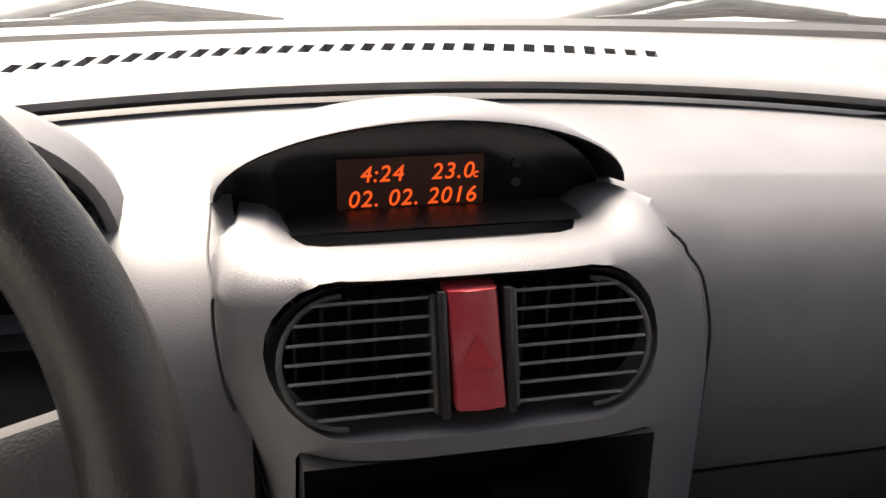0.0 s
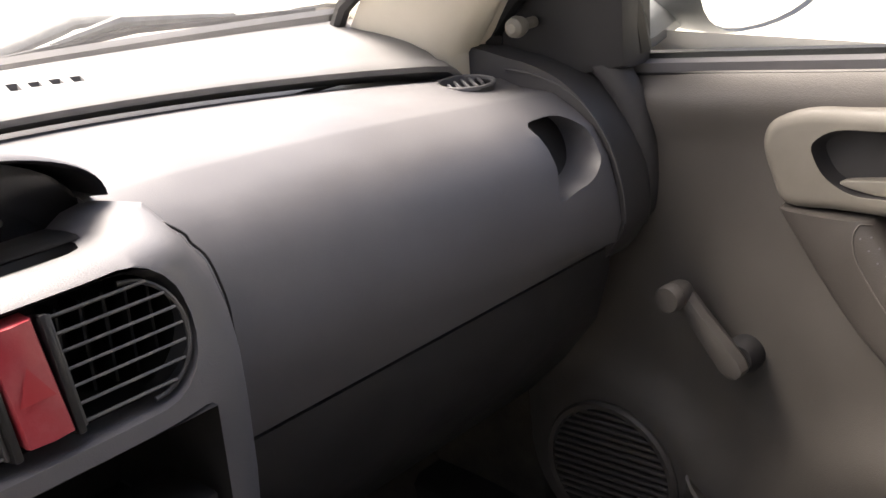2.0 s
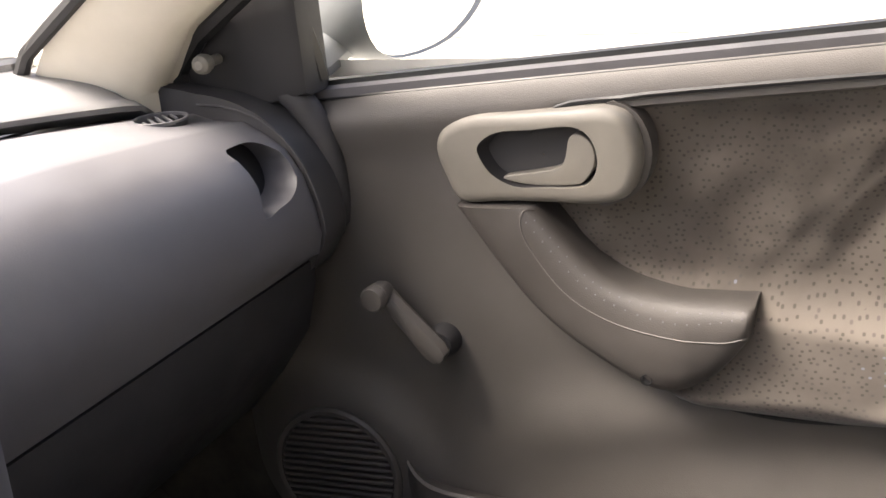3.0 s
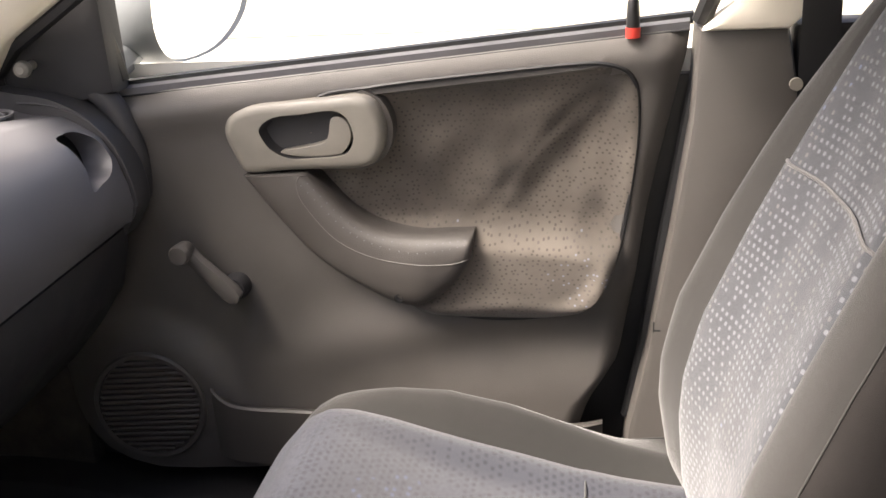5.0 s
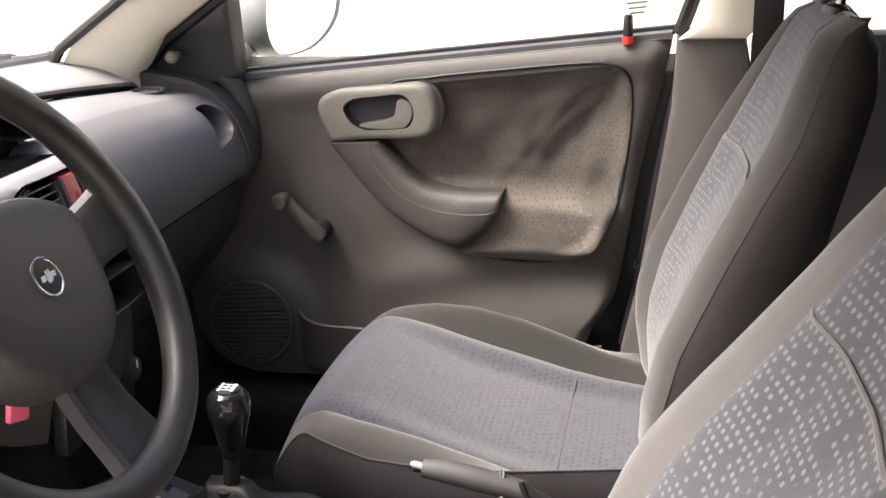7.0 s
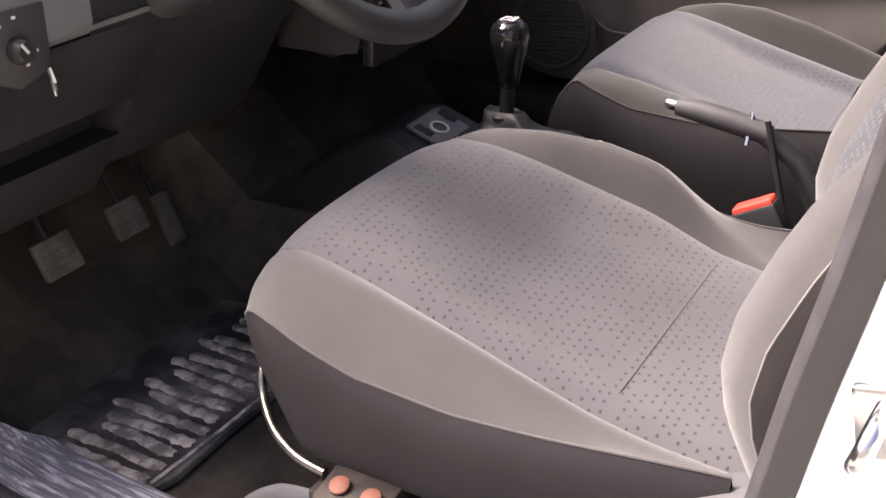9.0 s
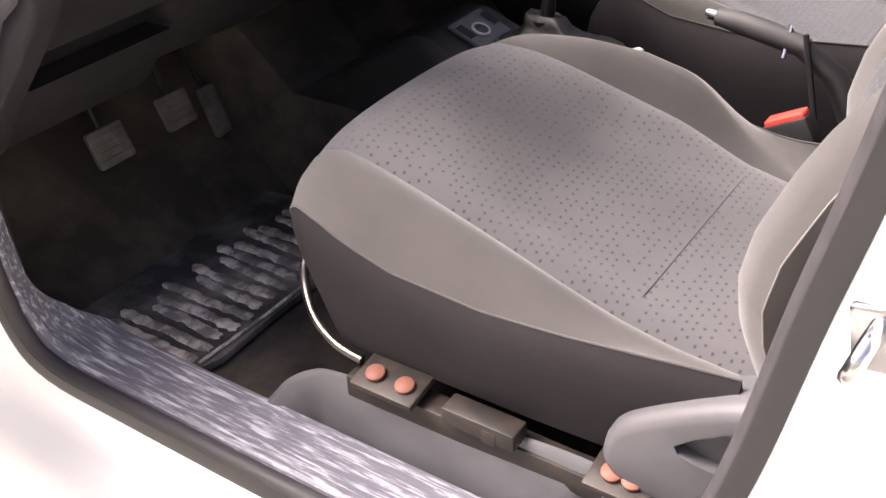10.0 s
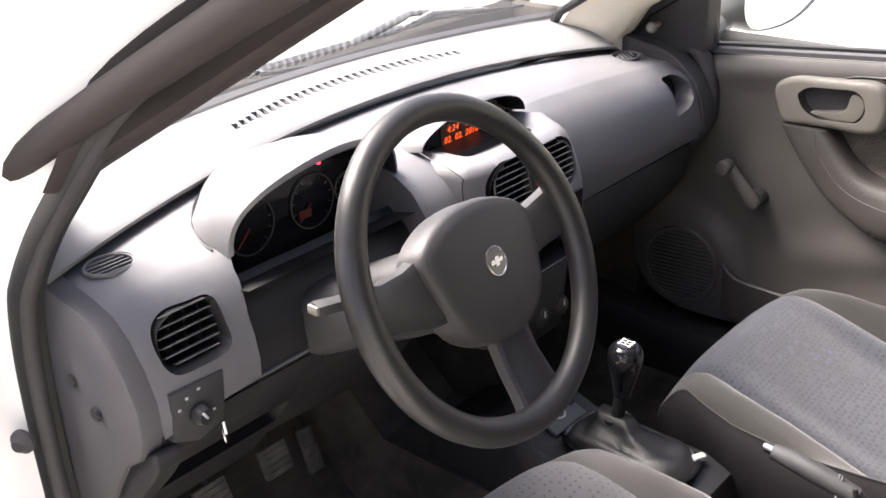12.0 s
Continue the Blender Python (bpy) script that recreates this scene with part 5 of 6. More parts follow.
def arm_at(f, v, proud=0.0):
    """A place on the armrest: f runs from its front to its end, v from the top edge down."""
    k = f * (len(ARM_TOP) - 1)
    i = min(int(k), len(ARM_TOP) - 2)
    a = Vector(ARM_TOP[i]).lerp(Vector(ARM_TOP[i + 1]), k - i)
    b = Vector(ARM_LOW[i]).lerp(Vector(ARM_LOW[i + 1]), k - i)
    p = a.lerp(b, v)
    front = 0.664 + 0.125 * max(0.0, p[0] + 0.10)
    return Vector((0.742 - (0.742 - front) * blend(ARM_SECTION, v)[0] * (1 - 0.10 * smooth_step(0.97, 1.0, f)) - proud, p[0], p[1]))


arm = part("armrest", loft([[arm_at(k / 48, v) for v, _ in ARM_SECTION] + [(0.755, *arm_at(k / 48, 1.0)[1:]), (0.755, arm_at(k / 48, 0.0).y, arm_at(k / 48, 0.0).z - 0.004)] for k in range(49)], ring=True, caps=True), ARMREST, door, "grey plastic pull handle and armrest", smooth=60)
GRIP_LINE = [(0.03, 0.03), (0.02, 0.10), (0.04, 0.17), (0.10, 0.32), (0.17, 0.41), (0.33, 0.45), (0.50, 0.41), (0.67, 0.35), (0.83, 0.44), (0.93, 0.62), (0.975, 0.80)]
part("grip_seam", tube([arm_at(p[0], p[1], 0.0002) for p in spline(GRIP_LINE, 5, closed=False)], 0.0008, 6), DOOR, arm, "thin pale seam round the grip")
for v in (0.10, 0.20):
    for k in range(22):
        at = arm_at(0.08 + 0.041 * k, v)
        part("dimple", lathe([(0.0011, -0.0004), (0.0008, 0.0004)], at, (-1, 0, 0.6), 8), TRIM, arm)
groove = []
for a, b in zip(ARM_LOW[:24], ARM_LOW[1:25]):
    d = (Vector(b) - Vector(a)).normalized()
    p = (a[0] - d[1] * 0.0035, a[1] + d[0] * 0.0035)
    groove.append((door_x(*p) - 0.0008, *p))
part("armrest_groove", tube(groove, 0.0026, 6), BLACK, door)
part("screw_hole", lathe([(0.0065, 0.0), (0.0065, 0.0012), (0.005, 0.0012), (0.004, -0.006)], arm_at(0.635, 0.87, 0.0002), (-1, 0, 0), 16), BLACK, door, "dark open screw hole")

# window winder
crank = part("window_winder", loft([[Vector((0.690, 0.188, 0.716)).lerp(Vector((0.688, 0.247, 0.783)), f) + Vector((dx, dy * w * 0.8, dz * w * 0.6)) for dx, dy, dz in
             ((-0.012, 0, 0), (-0.009, 0.7, -0.7), (0.0, 1, -1), (0.010, 0.7, -0.7), (0.011, 0, 0), (0.010, -0.7, 0.7), (0.0, -1, 1), (-0.009, -0.7, 0.7))] for f, w in ((-0.16, 0.006), (-0.12, 0.013), (0.0, 0.017), (0.3, 0.015), (0.7, 0.012), (1.0, 0.012), (1.1, 0.006))], ring=True, caps=True), DOOR, door, "grey plastic window winder")
part("winder_knob", lathe([(0.011, -0.006), (0.0135, 0.0), (0.0145, 0.012), (0.0145, 0.016), (0.0135, 0.0165), (0.0150, 0.018), (0.0150, 0.026), (0.013, 0.029)], (0.690, 0.247, 0.783), (-1, 0.05, 0), 22), DOOR, crank)
part("winder_boss", lathe([(0.020, 0.0), (0.020, 0.012), (0.016, 0.024)], (0.725, 0.188, 0.716), (-1, 0, 0), 20), DARK, crank)

# loudspeaker grille
spk = part("speaker_ring", lathe([(0.088, -0.004), (0.090, 0.006), (0.087, 0.010), (0.081, 0.009), (0.079, -0.004)], (0.703, SPK[0], SPK[1]), (-1, 0, 0), 48, False), DOOR, door, "dark round loudspeaker grille")
part("speaker_back", lathe([(0.081, 0.0), (0.080, 0.002)], (0.706, SPK[0], SPK[1]), (-1, 0, 0), 40), BLACK, spk)
for k in range(17):
    o = (k - 8) * 0.0092
    w = 2 * math.sqrt(max(0.0001, 0.0795 ** 2 - o * o))
    part("slat", box((0.698, SPK[0], SPK[1] + o), (0.008, w, 0.0042), 0.0012, Matrix.Rotation(radians(-3), 4, "X")), DOOR, spk)

# pocket lip, belt seal, lock pin
lip = spline([(0.704, 0.245, 0.552), (0.690, 0.225, 0.540), (0.680, 0.19, 0.533), (0.676, 0.10, 0.531), (0.674, -0.10, 0.525), (0.676, -0.28, 0.515), (0.70, -0.34, 0.51)], 5, closed=False)
rows = [[(p[0], p[1], p[2] + 0.004), (p[0] - 0.004, p[1], p[2] + 0.001), (p[0] - 0.003, p[1], p[2] - 0.006), (p[0] + 0.002, p[1], 0.44), (p[0] + 0.03, p[1], 0.44), (p[0] + 0.03, p[1], p[2] - 0.01), (p[0] + 0.006, p[1], p[2])] for p in lip]
part("map_pocket", loft(rows, ring=True, caps=True), DOOR, door, "grey map pocket lip")
part("belt_seal", loft([[(0.739 + dx, y, belt(y) - 0.006 + dz) for dx, dz in ((0.003, 0.002), (0.004, 0.010), (0.010, 0.012), (0.012, -0.005))] for y in (0.40, 0.33, 0.2, 0.0, -0.2, -0.35, -0.455)], ring=True, caps=True), BLACK, door, "black window seal")
part("belt_trim", loft([[(0.728 + dx, y, belt(y) - 0.011 + dz) for dx, dz in ((0.004, -0.004), (0.005, 0.006), (0.016, 0.010), (0.026, 0.0))] for y in (0.33, 0.2, 0.0, -0.2, -0.35, -0.45)], ring=True, caps=True), TRIM, door, "grey strip below the window seal")
part("belt_line", tube([(0.7315, y, belt(y) - 0.0155) for y in (0.33, 0.2, 0.0, -0.2, -0.35, -0.45)], 0.0014, 6), BLACK, door)
lock = part("lock_pin", lathe([(0.0085, 0.0), (0.0085, 0.020), (0.0075, 0.036), (0.006, 0.040)], (0.724, -0.378, 1.066), (0, 0, 1), 16), BLACK, door, "black lock pin with red base")
part("lock_band", lathe([(0.0095, 0.0), (0.0095, 0.013)], (0.724, -0.378, 1.058), (0, 0, 1), 16), BUCKLE_RED, lock)

# mirror sail panel with the adjuster knob, and the door's window frame
part("sail_panel", prism([(0.318, 1.008), (0.322, 1.215), (0.43, 1.150), (0.52, 1.085), (0.545, 0.99), (0.42, 0.985)], "x", 0.695, 0.745, 0.012), DARK, door, "dark triangular mirror panel")
part("corner_cover", tube(spline([(0.714, 0.38, 1.022), (0.714, 0.350, 1.008), (0.718, 0.328, 0.975), (0.722, 0.316, 0.93), (0.725, 0.314, 0.88), (0.728, 0.322, 0.84)], 4, closed=False), [0.012] + [0.018] * 18 + [0.012] * 2, 12), END_TRIM, door, "dark rounded corner between door and dashboard")
knob = part("mirror_adjuster", lathe([(0.006, 0.0), (0.006, 0.022), (0.0095, 0.026), (0.0115, 0.034), (0.010, 0.042), (0.005, 0.046)], (0.688, 0.425, 1.052), (-1, -0.12, 0.0), 18), BEZEL, door, "pale mirror adjuster knob")
frame_path = [(0.735, 0.325, 1.02), (0.700, 0.322, 1.20), (0.665, 0.14, 1.31), (0.635, -0.06, 1.42), (0.62, -0.22, 1.495), (0.618, -0.45, 1.51), (0.635, -0.555, 1.47), (0.66, -0.535, 1.33), (0.70, -0.497, 1.18), (0.728, -0.463, 1.075)]
part("window_frame", tube(spline(frame_path, 5, closed=False), 0.013, 8), BLACK, door, "black window frame")
part("rear_edge_seal", tube([(0.745, door_rear(z) - 0.014, z) for z in (1.08, 1.0, 0.9, 0.8, 0.7, 0.6, 0.5)], 0.010, 8), BLACK, door, "black rubber edge seal")
wp = [(0.735, 0.325, 1.01), (0.705, 0.322, 1.20), (0.665, 0.14, 1.31), (0.635, -0.06, 1.42), (0.62, -0.22, 1.495), (0.618, -0.45, 1.51), (0.635, -0.555, 1.47), (0.70, -0.497, 1.18), (0.735, -0.455, 1.075)]
bm = bmesh.new()
bm.faces.new([bm.verts.new(p) for p in wp])
pane = part("window_pane", bm, GLASS, door, "clear side window")
pane.visible_shadow = False
stick = part("window_sticker", box((0.722, -0.40, 1.118), (0.001, 0.052, 0.030), 0, Matrix.Rotation(radians(10), 4, "Y") @ Matrix.Rotation(radians(-5), 4, "X")), pane_material("sticker_film", (0.86, 0.88, 0.88), 0.4), door, "faint printed window sticker")
stick.visible_shadow = False
for k in range(3):
    part("sticker_line", box((0.7195 - 0.0014 * k, -0.393, 1.126 - 0.008 * k), (0.0008, 0.036 - 0.006 * k, 0.003), 0, Matrix.Rotation(radians(-5), 4, "X")), SLAT, stick)

# outside mirror
om = thing("wing_mirror", (0.86, 0.34, 1.0), "grey door mirror with bright reflecting glass", "mirror")
mo = spline([(1.035, 1.14), (1.03, 1.195), (0.96, 1.215), (0.85, 1.20), (0.805, 1.14), (0.80, 1.065), (0.84, 1.025), (0.94, 1.03), (1.015, 1.075)], 4)
mc = centre_of(mo)
part("housing", loft([[(mc[0] + (p[0] - mc[0]) * f, y - 0.30 * (p[0] - 0.9), mc[1] + (p[1] - mc[1]) * f) for p in mo] for y, f in ((0.270, 0.96), (0.262, 1.0), (0.275, 1.03), (0.32, 1.0), (0.36, 0.85), (0.385, 0.5), (0.39, 0.1))], ring=True, caps=False), MIRROR_HOUSING, om, "grey plastic housing")
part("glass", loft([[(mc[0] + (p[0] - mc[0]) * f, 0.268 - 0.30 * (mc[0] + (p[0] - mc[0]) * f - 0.9), mc[1] + (p[1] - mc[1]) * f) for p in mo] for f in (0.97, 0.5, 0.02)], ring=True, caps=False), MIRROR, om, "mirror glass")
part("foot", tube([(0.735, 0.375, 1.03), (0.79, 0.36, 1.035), (0.84, 0.34, 1.06)], [0.035, 0.03, 0.028], 10, squash=0.6), MIRROR_HOUSING, om)

# ---------------------------------------------------------------- seats
CUSH = [(-0.44, 0.525, 0.555), (-0.36, 0.532, 0.575), (-0.30, 0.541, 0.600), (-0.22, 0.563, 0.632), (-0.14, 0.588, 0.652), (-0.06, 0.617, 0.655), (0.0, 0.637, 0.648), (0.03, 0.642, 0.642), (0.055, 0.634, 0.630), (0.078, 0.612, 0.606), (0.095, 0.578, 0.572), (0.106, 0.54, 0.535)]
PIPE = [(-0.44, 0.566), (-0.36, 0.558), (-0.28, 0.551), (-0.175, 0.545), (-0.065, 0.553), (0.0, 0.572), (0.03, 0.582), (0.065, 0.586), (0.09, 0.575), (0.10, 0.556), (0.106, 0.535)]
BACK = [(0.50, -0.460, -0.460), (0.56, -0.455, -0.420), (0.645, -0.455, -0.402), (0.70, -0.460, -0.403), (0.776, -0.480, -0.420), (0.882, -0.522, -0.468), (0.965, -0.556, -0.512), (1.032, -0.583, -0.552), (1.10, -0.605, -0.588), (1.135, -0.617, -0.608), (1.152, -0.630, -0.628), (1.158, -0.648, -0.648)]
BACK_W = [(0.50, 0.230), (0.60, 0.240), (0.75, 0.245), (0.90, 0.232), (1.03, 0.212), (1.10, 0.192), (1.135, 0.172), (1.152, 0.150), (1.158, 0.130)]


def cush_z(s, y, out):
    """Height of the cushion at the sideways place s (metres from its middle) and y."""
    zc, zb = blend(CUSH, y)
    if s < 0:
        zb = zc + (zb - zc) * (0.32 if out < 0 else 0.55)
    elif out < 0:
        zb -= 0.046 * smooth_step(-0.19, -0.31, y)
    a = abs(s)
    if a < 0.162:
        return zc + 0.004 - 0.006 * (a / 0.162) ** 6 + (zb - zc) * 0.25 * smooth_step(0.10, 0.162, a)
    t = (a - 0.162) / (0.243 - 0.162)
    zp = pipe_z(s, y, out)
    rise = zc - 0.002 + (zb - zc) * (0.25 + 0.75 * smooth_step(0.0, 0.45, t))
    e = max(0.0, (t - 0.30) / 0.70)
    return rise + (zp - rise) * (1 - math.sqrt(max(0.0, 1 - e * e * 0.985))) / (1 - math.sqrt(0.015))


def pipe_z(s, y, out):
    return blend(PIPE, y)[0] + ((0.030 * smooth_step(-0.34, -0.18, y) if out < 0 else 0.055) * smooth_step(0.10, 0.03, y) if s * out < 0 else 0.0)


def width_at(y):
    t = max(0.0, min(1.0, (y + 0.025) / 0.133))
    return 1.0 - 0.23 * (1 - math.sqrt(1 - t * t * 0.98)) - 0.03 * smooth_step(-0.2, -0.44, y)


BACK_DRIVER = [(z, r - d, r + 0.39 * d) for z, r, d in ((0.50, -0.450, 0.004), (0.56, -0.425, 0.022), (0.61, -0.406, 0.034), (0.65, -0.401, 0.040), (0.70, -0.411, 0.042), (0.76, -0.436, 0.042), (0.80, -0.457, 0.040), (0.855, -0.497, 0.036),
               (0.90, -0.532, 0.032), (0.944, -0.564, 0.028), (0.985, -0.594, 0.024), (1.032, -0.625, 0.020), (1.10, -0.664, 0.012), (1.135, -0.682, 0.006), (1.152, -0.694, 0.002), (1.158, -0.712, 0.0))]


def seat(cx, out, label, fabric, back_fabric, side_fabric, back, skew):
    """A front seat about x = cx; out is the sign of the side that faces its door."""
    s = thing("car_seat", (cx, -0.2, 0.30), label, "car seat", "front seats")
    ys = [-0.44 + 0.546 * k / 44 for k in range(45)]
    nose = 0.038 if out < 0 else 0.014

    def set_back(y):
        return y if out < 0 else y - 0.032 * smooth_step(-0.20, 0.10, y)

    def skin(lo, hi, n, lift=0.0, y_from=0.0, y_to=1.0):
        rows, uvs = [], []
        for y in ys:
            f = (y + 0.44) / 0.546
            if f < y_from - 1e-6 or f > y_to + 1e-6:
                continue
            row, uvr = [], []
            for k in range(n + 1):
                u = lo + (hi - lo) * k / n
                bulge = nose * (1 - (u / 0.25) ** 2) * smooth_step(-0.04 if out < 0 else 0.04, 0.106, y)
                tuck = 0.005 * smooth_step(0.154, 0.166, abs(u)) * smooth_step(0.178, 0.166, abs(u))
                k = (0.172 + 0.012 * smooth_step(-0.12, -0.38, y)) / 0.1655
                v = u * k if abs(u) <= 0.1655 else math.copysign(0.1655 * k + (abs(u) - 0.1655) * (0.243 - 0.1655 * k) / (0.243 - 0.1655), u)
                row.append((cx + v * width_at(y), set_back(y) + bulge, cush_z(u, y, out) + lift - tuck))
                uvr.append((u, y * 1.06))
            rows.append(row)
            uvs.append(uvr)
        return loft(rows, uv=uvs)

    part("cushion_centre", skin(-0.167, 0.167, 28, 0.0, 0.20), fabric, s, "grey-blue cloth with rows of small dashes", smooth=80)
    part("cushion_rear_panel", skin(-0.167, 0.167, 28, 0.0006, 0.0, 0.252 if out < 0 else 0.228), fabric, s, "grey-blue cloth panel behind a cross seam", smooth=80)
    for sg in (-1, 1):
        a, b = sorted((sg * 0.1655, sg * 0.243))
        part("cushion_bolster", skin(a, b, 10), side_fabric, s, "plain warm grey side fabric", smooth=80)
    yq = ys[11] if out < 0 else ys[10]
    part("cross_seam", tube([(cx + u * width_at(yq), yq, cush_z(u, yq, out) + 0.0004 - 0.004 * smooth_step(0.154, 0.17, abs(u))) for u in [-0.166 + 0.332 * k / 12 for k in range(13)]], 0.0012, 6), side_fabric, s)
    pipe = [(cx + sg * 0.243 * width_at(y), set_back(y), pipe_z(sg, y, out)) for sg in (1,) for y in ys]
    ring = [(cx - 0.243 * width_at(y), set_back(y) + nose * (1 - (0.243 / 0.25) ** 2) * smooth_step(-0.04, 0.106, y), pipe_z(-1, y, out)) for y in ys]
    front_y = ys[-1]
    for k in range(1, 12):
        u = -0.243 + 0.486 * k / 12
        ring.append((cx + u * width_at(front_y), set_back(front_y) + nose * (1 - (u / 0.25) ** 2) + 0.001, cush_z(u, front_y, out)))
    ring += [(p[0], p[1], p[2]) for p in reversed(pipe)]
    part("piping", tube(ring, 0.0013, 6), side_fabric, s, "thin raised seam")
    rows = [[(p[0], p[1], p[2] - 0.001) for p in ring]]
    for f, inset in ((0.06, 1.014), (0.14, 1.024), (0.25, 1.028), (0.42, 1.020), (0.7, 0.985), (1.0, 0.945)):
        rows.append([((p[0] - cx) * inset + cx, p[1] - 0.035 * f * smooth_step(0.0, 0.12, p[1]), p[2] + (0.415 - p[2]) * f) for p in ring])
    part("cushion_skirt", loft(rows), SEAT_SKIRT_SHADED, s, "side skirt, its shade put into a darker grey", smooth=80)

    # backrest
    zs = [0.50 + 0.658 * k / 40 for k in range(41)]

    def back_at(u, z):
        w = blend(BACK_W, z)[0]
        c, b = blend(back, z)
        a, ins = abs(u), 0.66
        b = c + (b - c) * 0.72
        y = c + skew * u * out * smooth_step(1.15, 1.0, z) - 0.005 * smooth_step(ins - 0.05, ins, a) * smooth_step(ins + 0.05, ins, a)
        if a < ins:
            return cx + u * w, y + (b - c) * 0.45 * smooth_step(0.15, ins, a), z
        t = (a - ins) / (1 - ins)
        y += (b - c) * (0.45 + 0.55 * smooth_step(0.0, 0.5, t))
        y -= (0.042 if u * out > 0 else 0.030) * (1 - math.sqrt(max(0.0, 1 - 0.97 * max(0.0, (t - 0.35) / 0.65) ** 2)))
        return cx + u * w, y, z

    def back_skin(lo, hi, n, z_from=0.0, z_to=9.0, fwd=0.0):
        rows, uvs = [], []
        for z in zs:
            if z_from - 1e-6 <= z <= z_to + 1e-6:
                pts = [back_at(lo + (hi - lo) * k / n, z) for k in range(n + 1)]
                rows.append([(p[0], p[1] + fwd, p[2]) for p in pts])
                uvs.append([(p[0] - cx, p[2] * 1.08) for p in pts])
        return loft(rows, uv=uvs)

    part("back_centre", back_skin(-0.665, 0.665, 26, 0.0, 0.968, 0.003), back_fabric, s, "grey-blue cloth with rows of small dashes", smooth=80)
    part("back_upper", back_skin(-0.665, 0.665, 26, 0.93), back_fabric, s, "faded upper cloth above a curved seam", smooth=80)
    part("cross_seam", tube([(p[0], p[1] + 0.003, p[2] + 0.004 * (1 - (u / 0.655) ** 2)) for u in [-0.655 + 1.31 * k / 14 for k in range(15)] for p in [back_at(u, 0.961)]], 0.0022, 6), SEAT_SIDE, s)
    for sg in (-1, 1):
        a, b = sorted((sg * 0.66, sg * 1.0))
        part("back_bolster", back_skin(a, b, 14), side_fabric, s, "plain warm grey side fabric", smooth=80)
        part("side_seam", tube([(p[0] + sg * 0.0005, p[1], p[2]) for z in zs for p in [back_at(sg * 1.0, z)]], 0.0010, 6), STITCH if out < 0 else side_fabric, s)
    rows, flank = [], ([], [])
    for z in zs:
        w = blend(BACK_W, z)[0]
        l, r = back_at(-1, z), back_at(1, z)
        yb = blend([(0.50, -0.53), (0.65, -0.575), (0.80, -0.615), (0.95, -0.655), (1.08, -0.69), (1.13, -0.69), (1.158, -0.664)], z)[0] + blend(back, z)[0] - blend(BACK, z)[0]
        flank[0].append([(l[0], l[1] + 0.001, z), (l[0] - 0.005, l[1] * 0.92 + yb * 0.08, z), (l[0] - 0.007, l[1] * 0.75 + yb * 0.25, z), (l[0] - 0.004, l[1] * 0.4 + yb * 0.6, z), (l[0] + 0.012, yb + 0.012, z)])
        flank[1].append([(r[0], r[1] + 0.001, z), (r[0] + 0.005, r[1] * 0.92 + yb * 0.08, z), (r[0] + 0.007, r[1] * 0.75 + yb * 0.25, z), (r[0] + 0.004, r[1] * 0.4 + yb * 0.6, z), (r[0] - 0.012, yb + 0.012, z)])
        rows.append([(l[0] + 0.012, l[1] - 0.004, z), (l[0] + 0.012, l[1] * 0.5 + yb * 0.5, z), (l[0] + 0.014, yb + 0.012, z), (cx - w * 0.6, yb, z), (cx, yb - 0.004, z), (cx + w * 0.6, yb, z), (r[0] - 0.014, yb + 0.012, z), (r[0] - 0.012, r[1] * 0.5 + yb * 0.5, z), (r[0] - 0.012, r[1] - 0.004, z)])
    part("back_shell", loft(rows), SHELL, s, "dark backrest shell fabric", smooth=60)
    for side_rows in flank:
        part("back_flank", loft(side_rows), SEAT_FLANK_SHADED, s, "plain side panel of the backrest, shade in its dark colour", smooth=70)
    zt = zs[-1]
    rec = blend(back, zt)[0] - blend(BACK, zt)[0]
    top = [back_at(-1 + 2 * k / 18, zt) for k in range(19)]
    part("back_top", loft([top, [(p[0] * 0.97 + cx * 0.03, -0.653 + rec, zt + 0.002) for p in top], [(cx + (p[0] - cx), -0.664 + rec, zt - 0.001) for p in top]]), SEAT_SIDE, s, smooth=60)

    # head restraint on two posts
    for dx in (-0.055, 0.055):
        part("post", lathe([(0.006, 0.0), (0.006, 0.10)], (cx + dx, -0.645 + rec, 1.142), (0, -0.18, 1), 12), CHROME, s)
        part("post_guide", lathe([(0.016, 0.0), (0.015, 0.008), (0.009, 0.012)], (cx + dx, -0.645 + rec, 1.155), (0, -0.18, 1), 14), BLACK, s)
    rows = []
    for f, sc in ((0.0, 0.80), (0.06, 0.96), (0.3, 1.0), (0.7, 0.98), (0.93, 0.85), (1.0, 0.6)):
        z = 1.205 + 0.17 * f
        rows.append([(cx + 0.125 * sc * math.copysign(abs(math.cos(q)) ** 0.6, math.cos(q)), -0.665 + rec - 0.03 * f + 0.048 * sc * math.copysign(abs(math.sin(q)) ** 0.7, math.sin(q)), z) for q in (2 * math.pi * k / 24 for k in range(24))])
    part("head_restraint", loft(rows, ring=True, caps=True), BLACK, s, "black head restraint")
    # runners
    for sg in (-1, 1):
        rx = cx + sg * 0.245
        rail = part("runner", box((rx, -0.20, 0.383), (0.032, 0.40, 0.030), 0.003), STEEL, s, "worn steel runner")
        part("runner_foot", box((rx, -0.06, 0.33), (0.03, 0.05, 0.12), 0.004), BLACK, rail)
        part("runner_foot", box((rx, -0.36, 0.33), (0.03, 0.05, 0.12), 0.004), BLACK, rail)
    part("seat_frame", box((cx, -0.19, 0.415), (0.42, 0.46, 0.035), 0.008), BLACK, s)
    return s


SEAT_X = 0.335
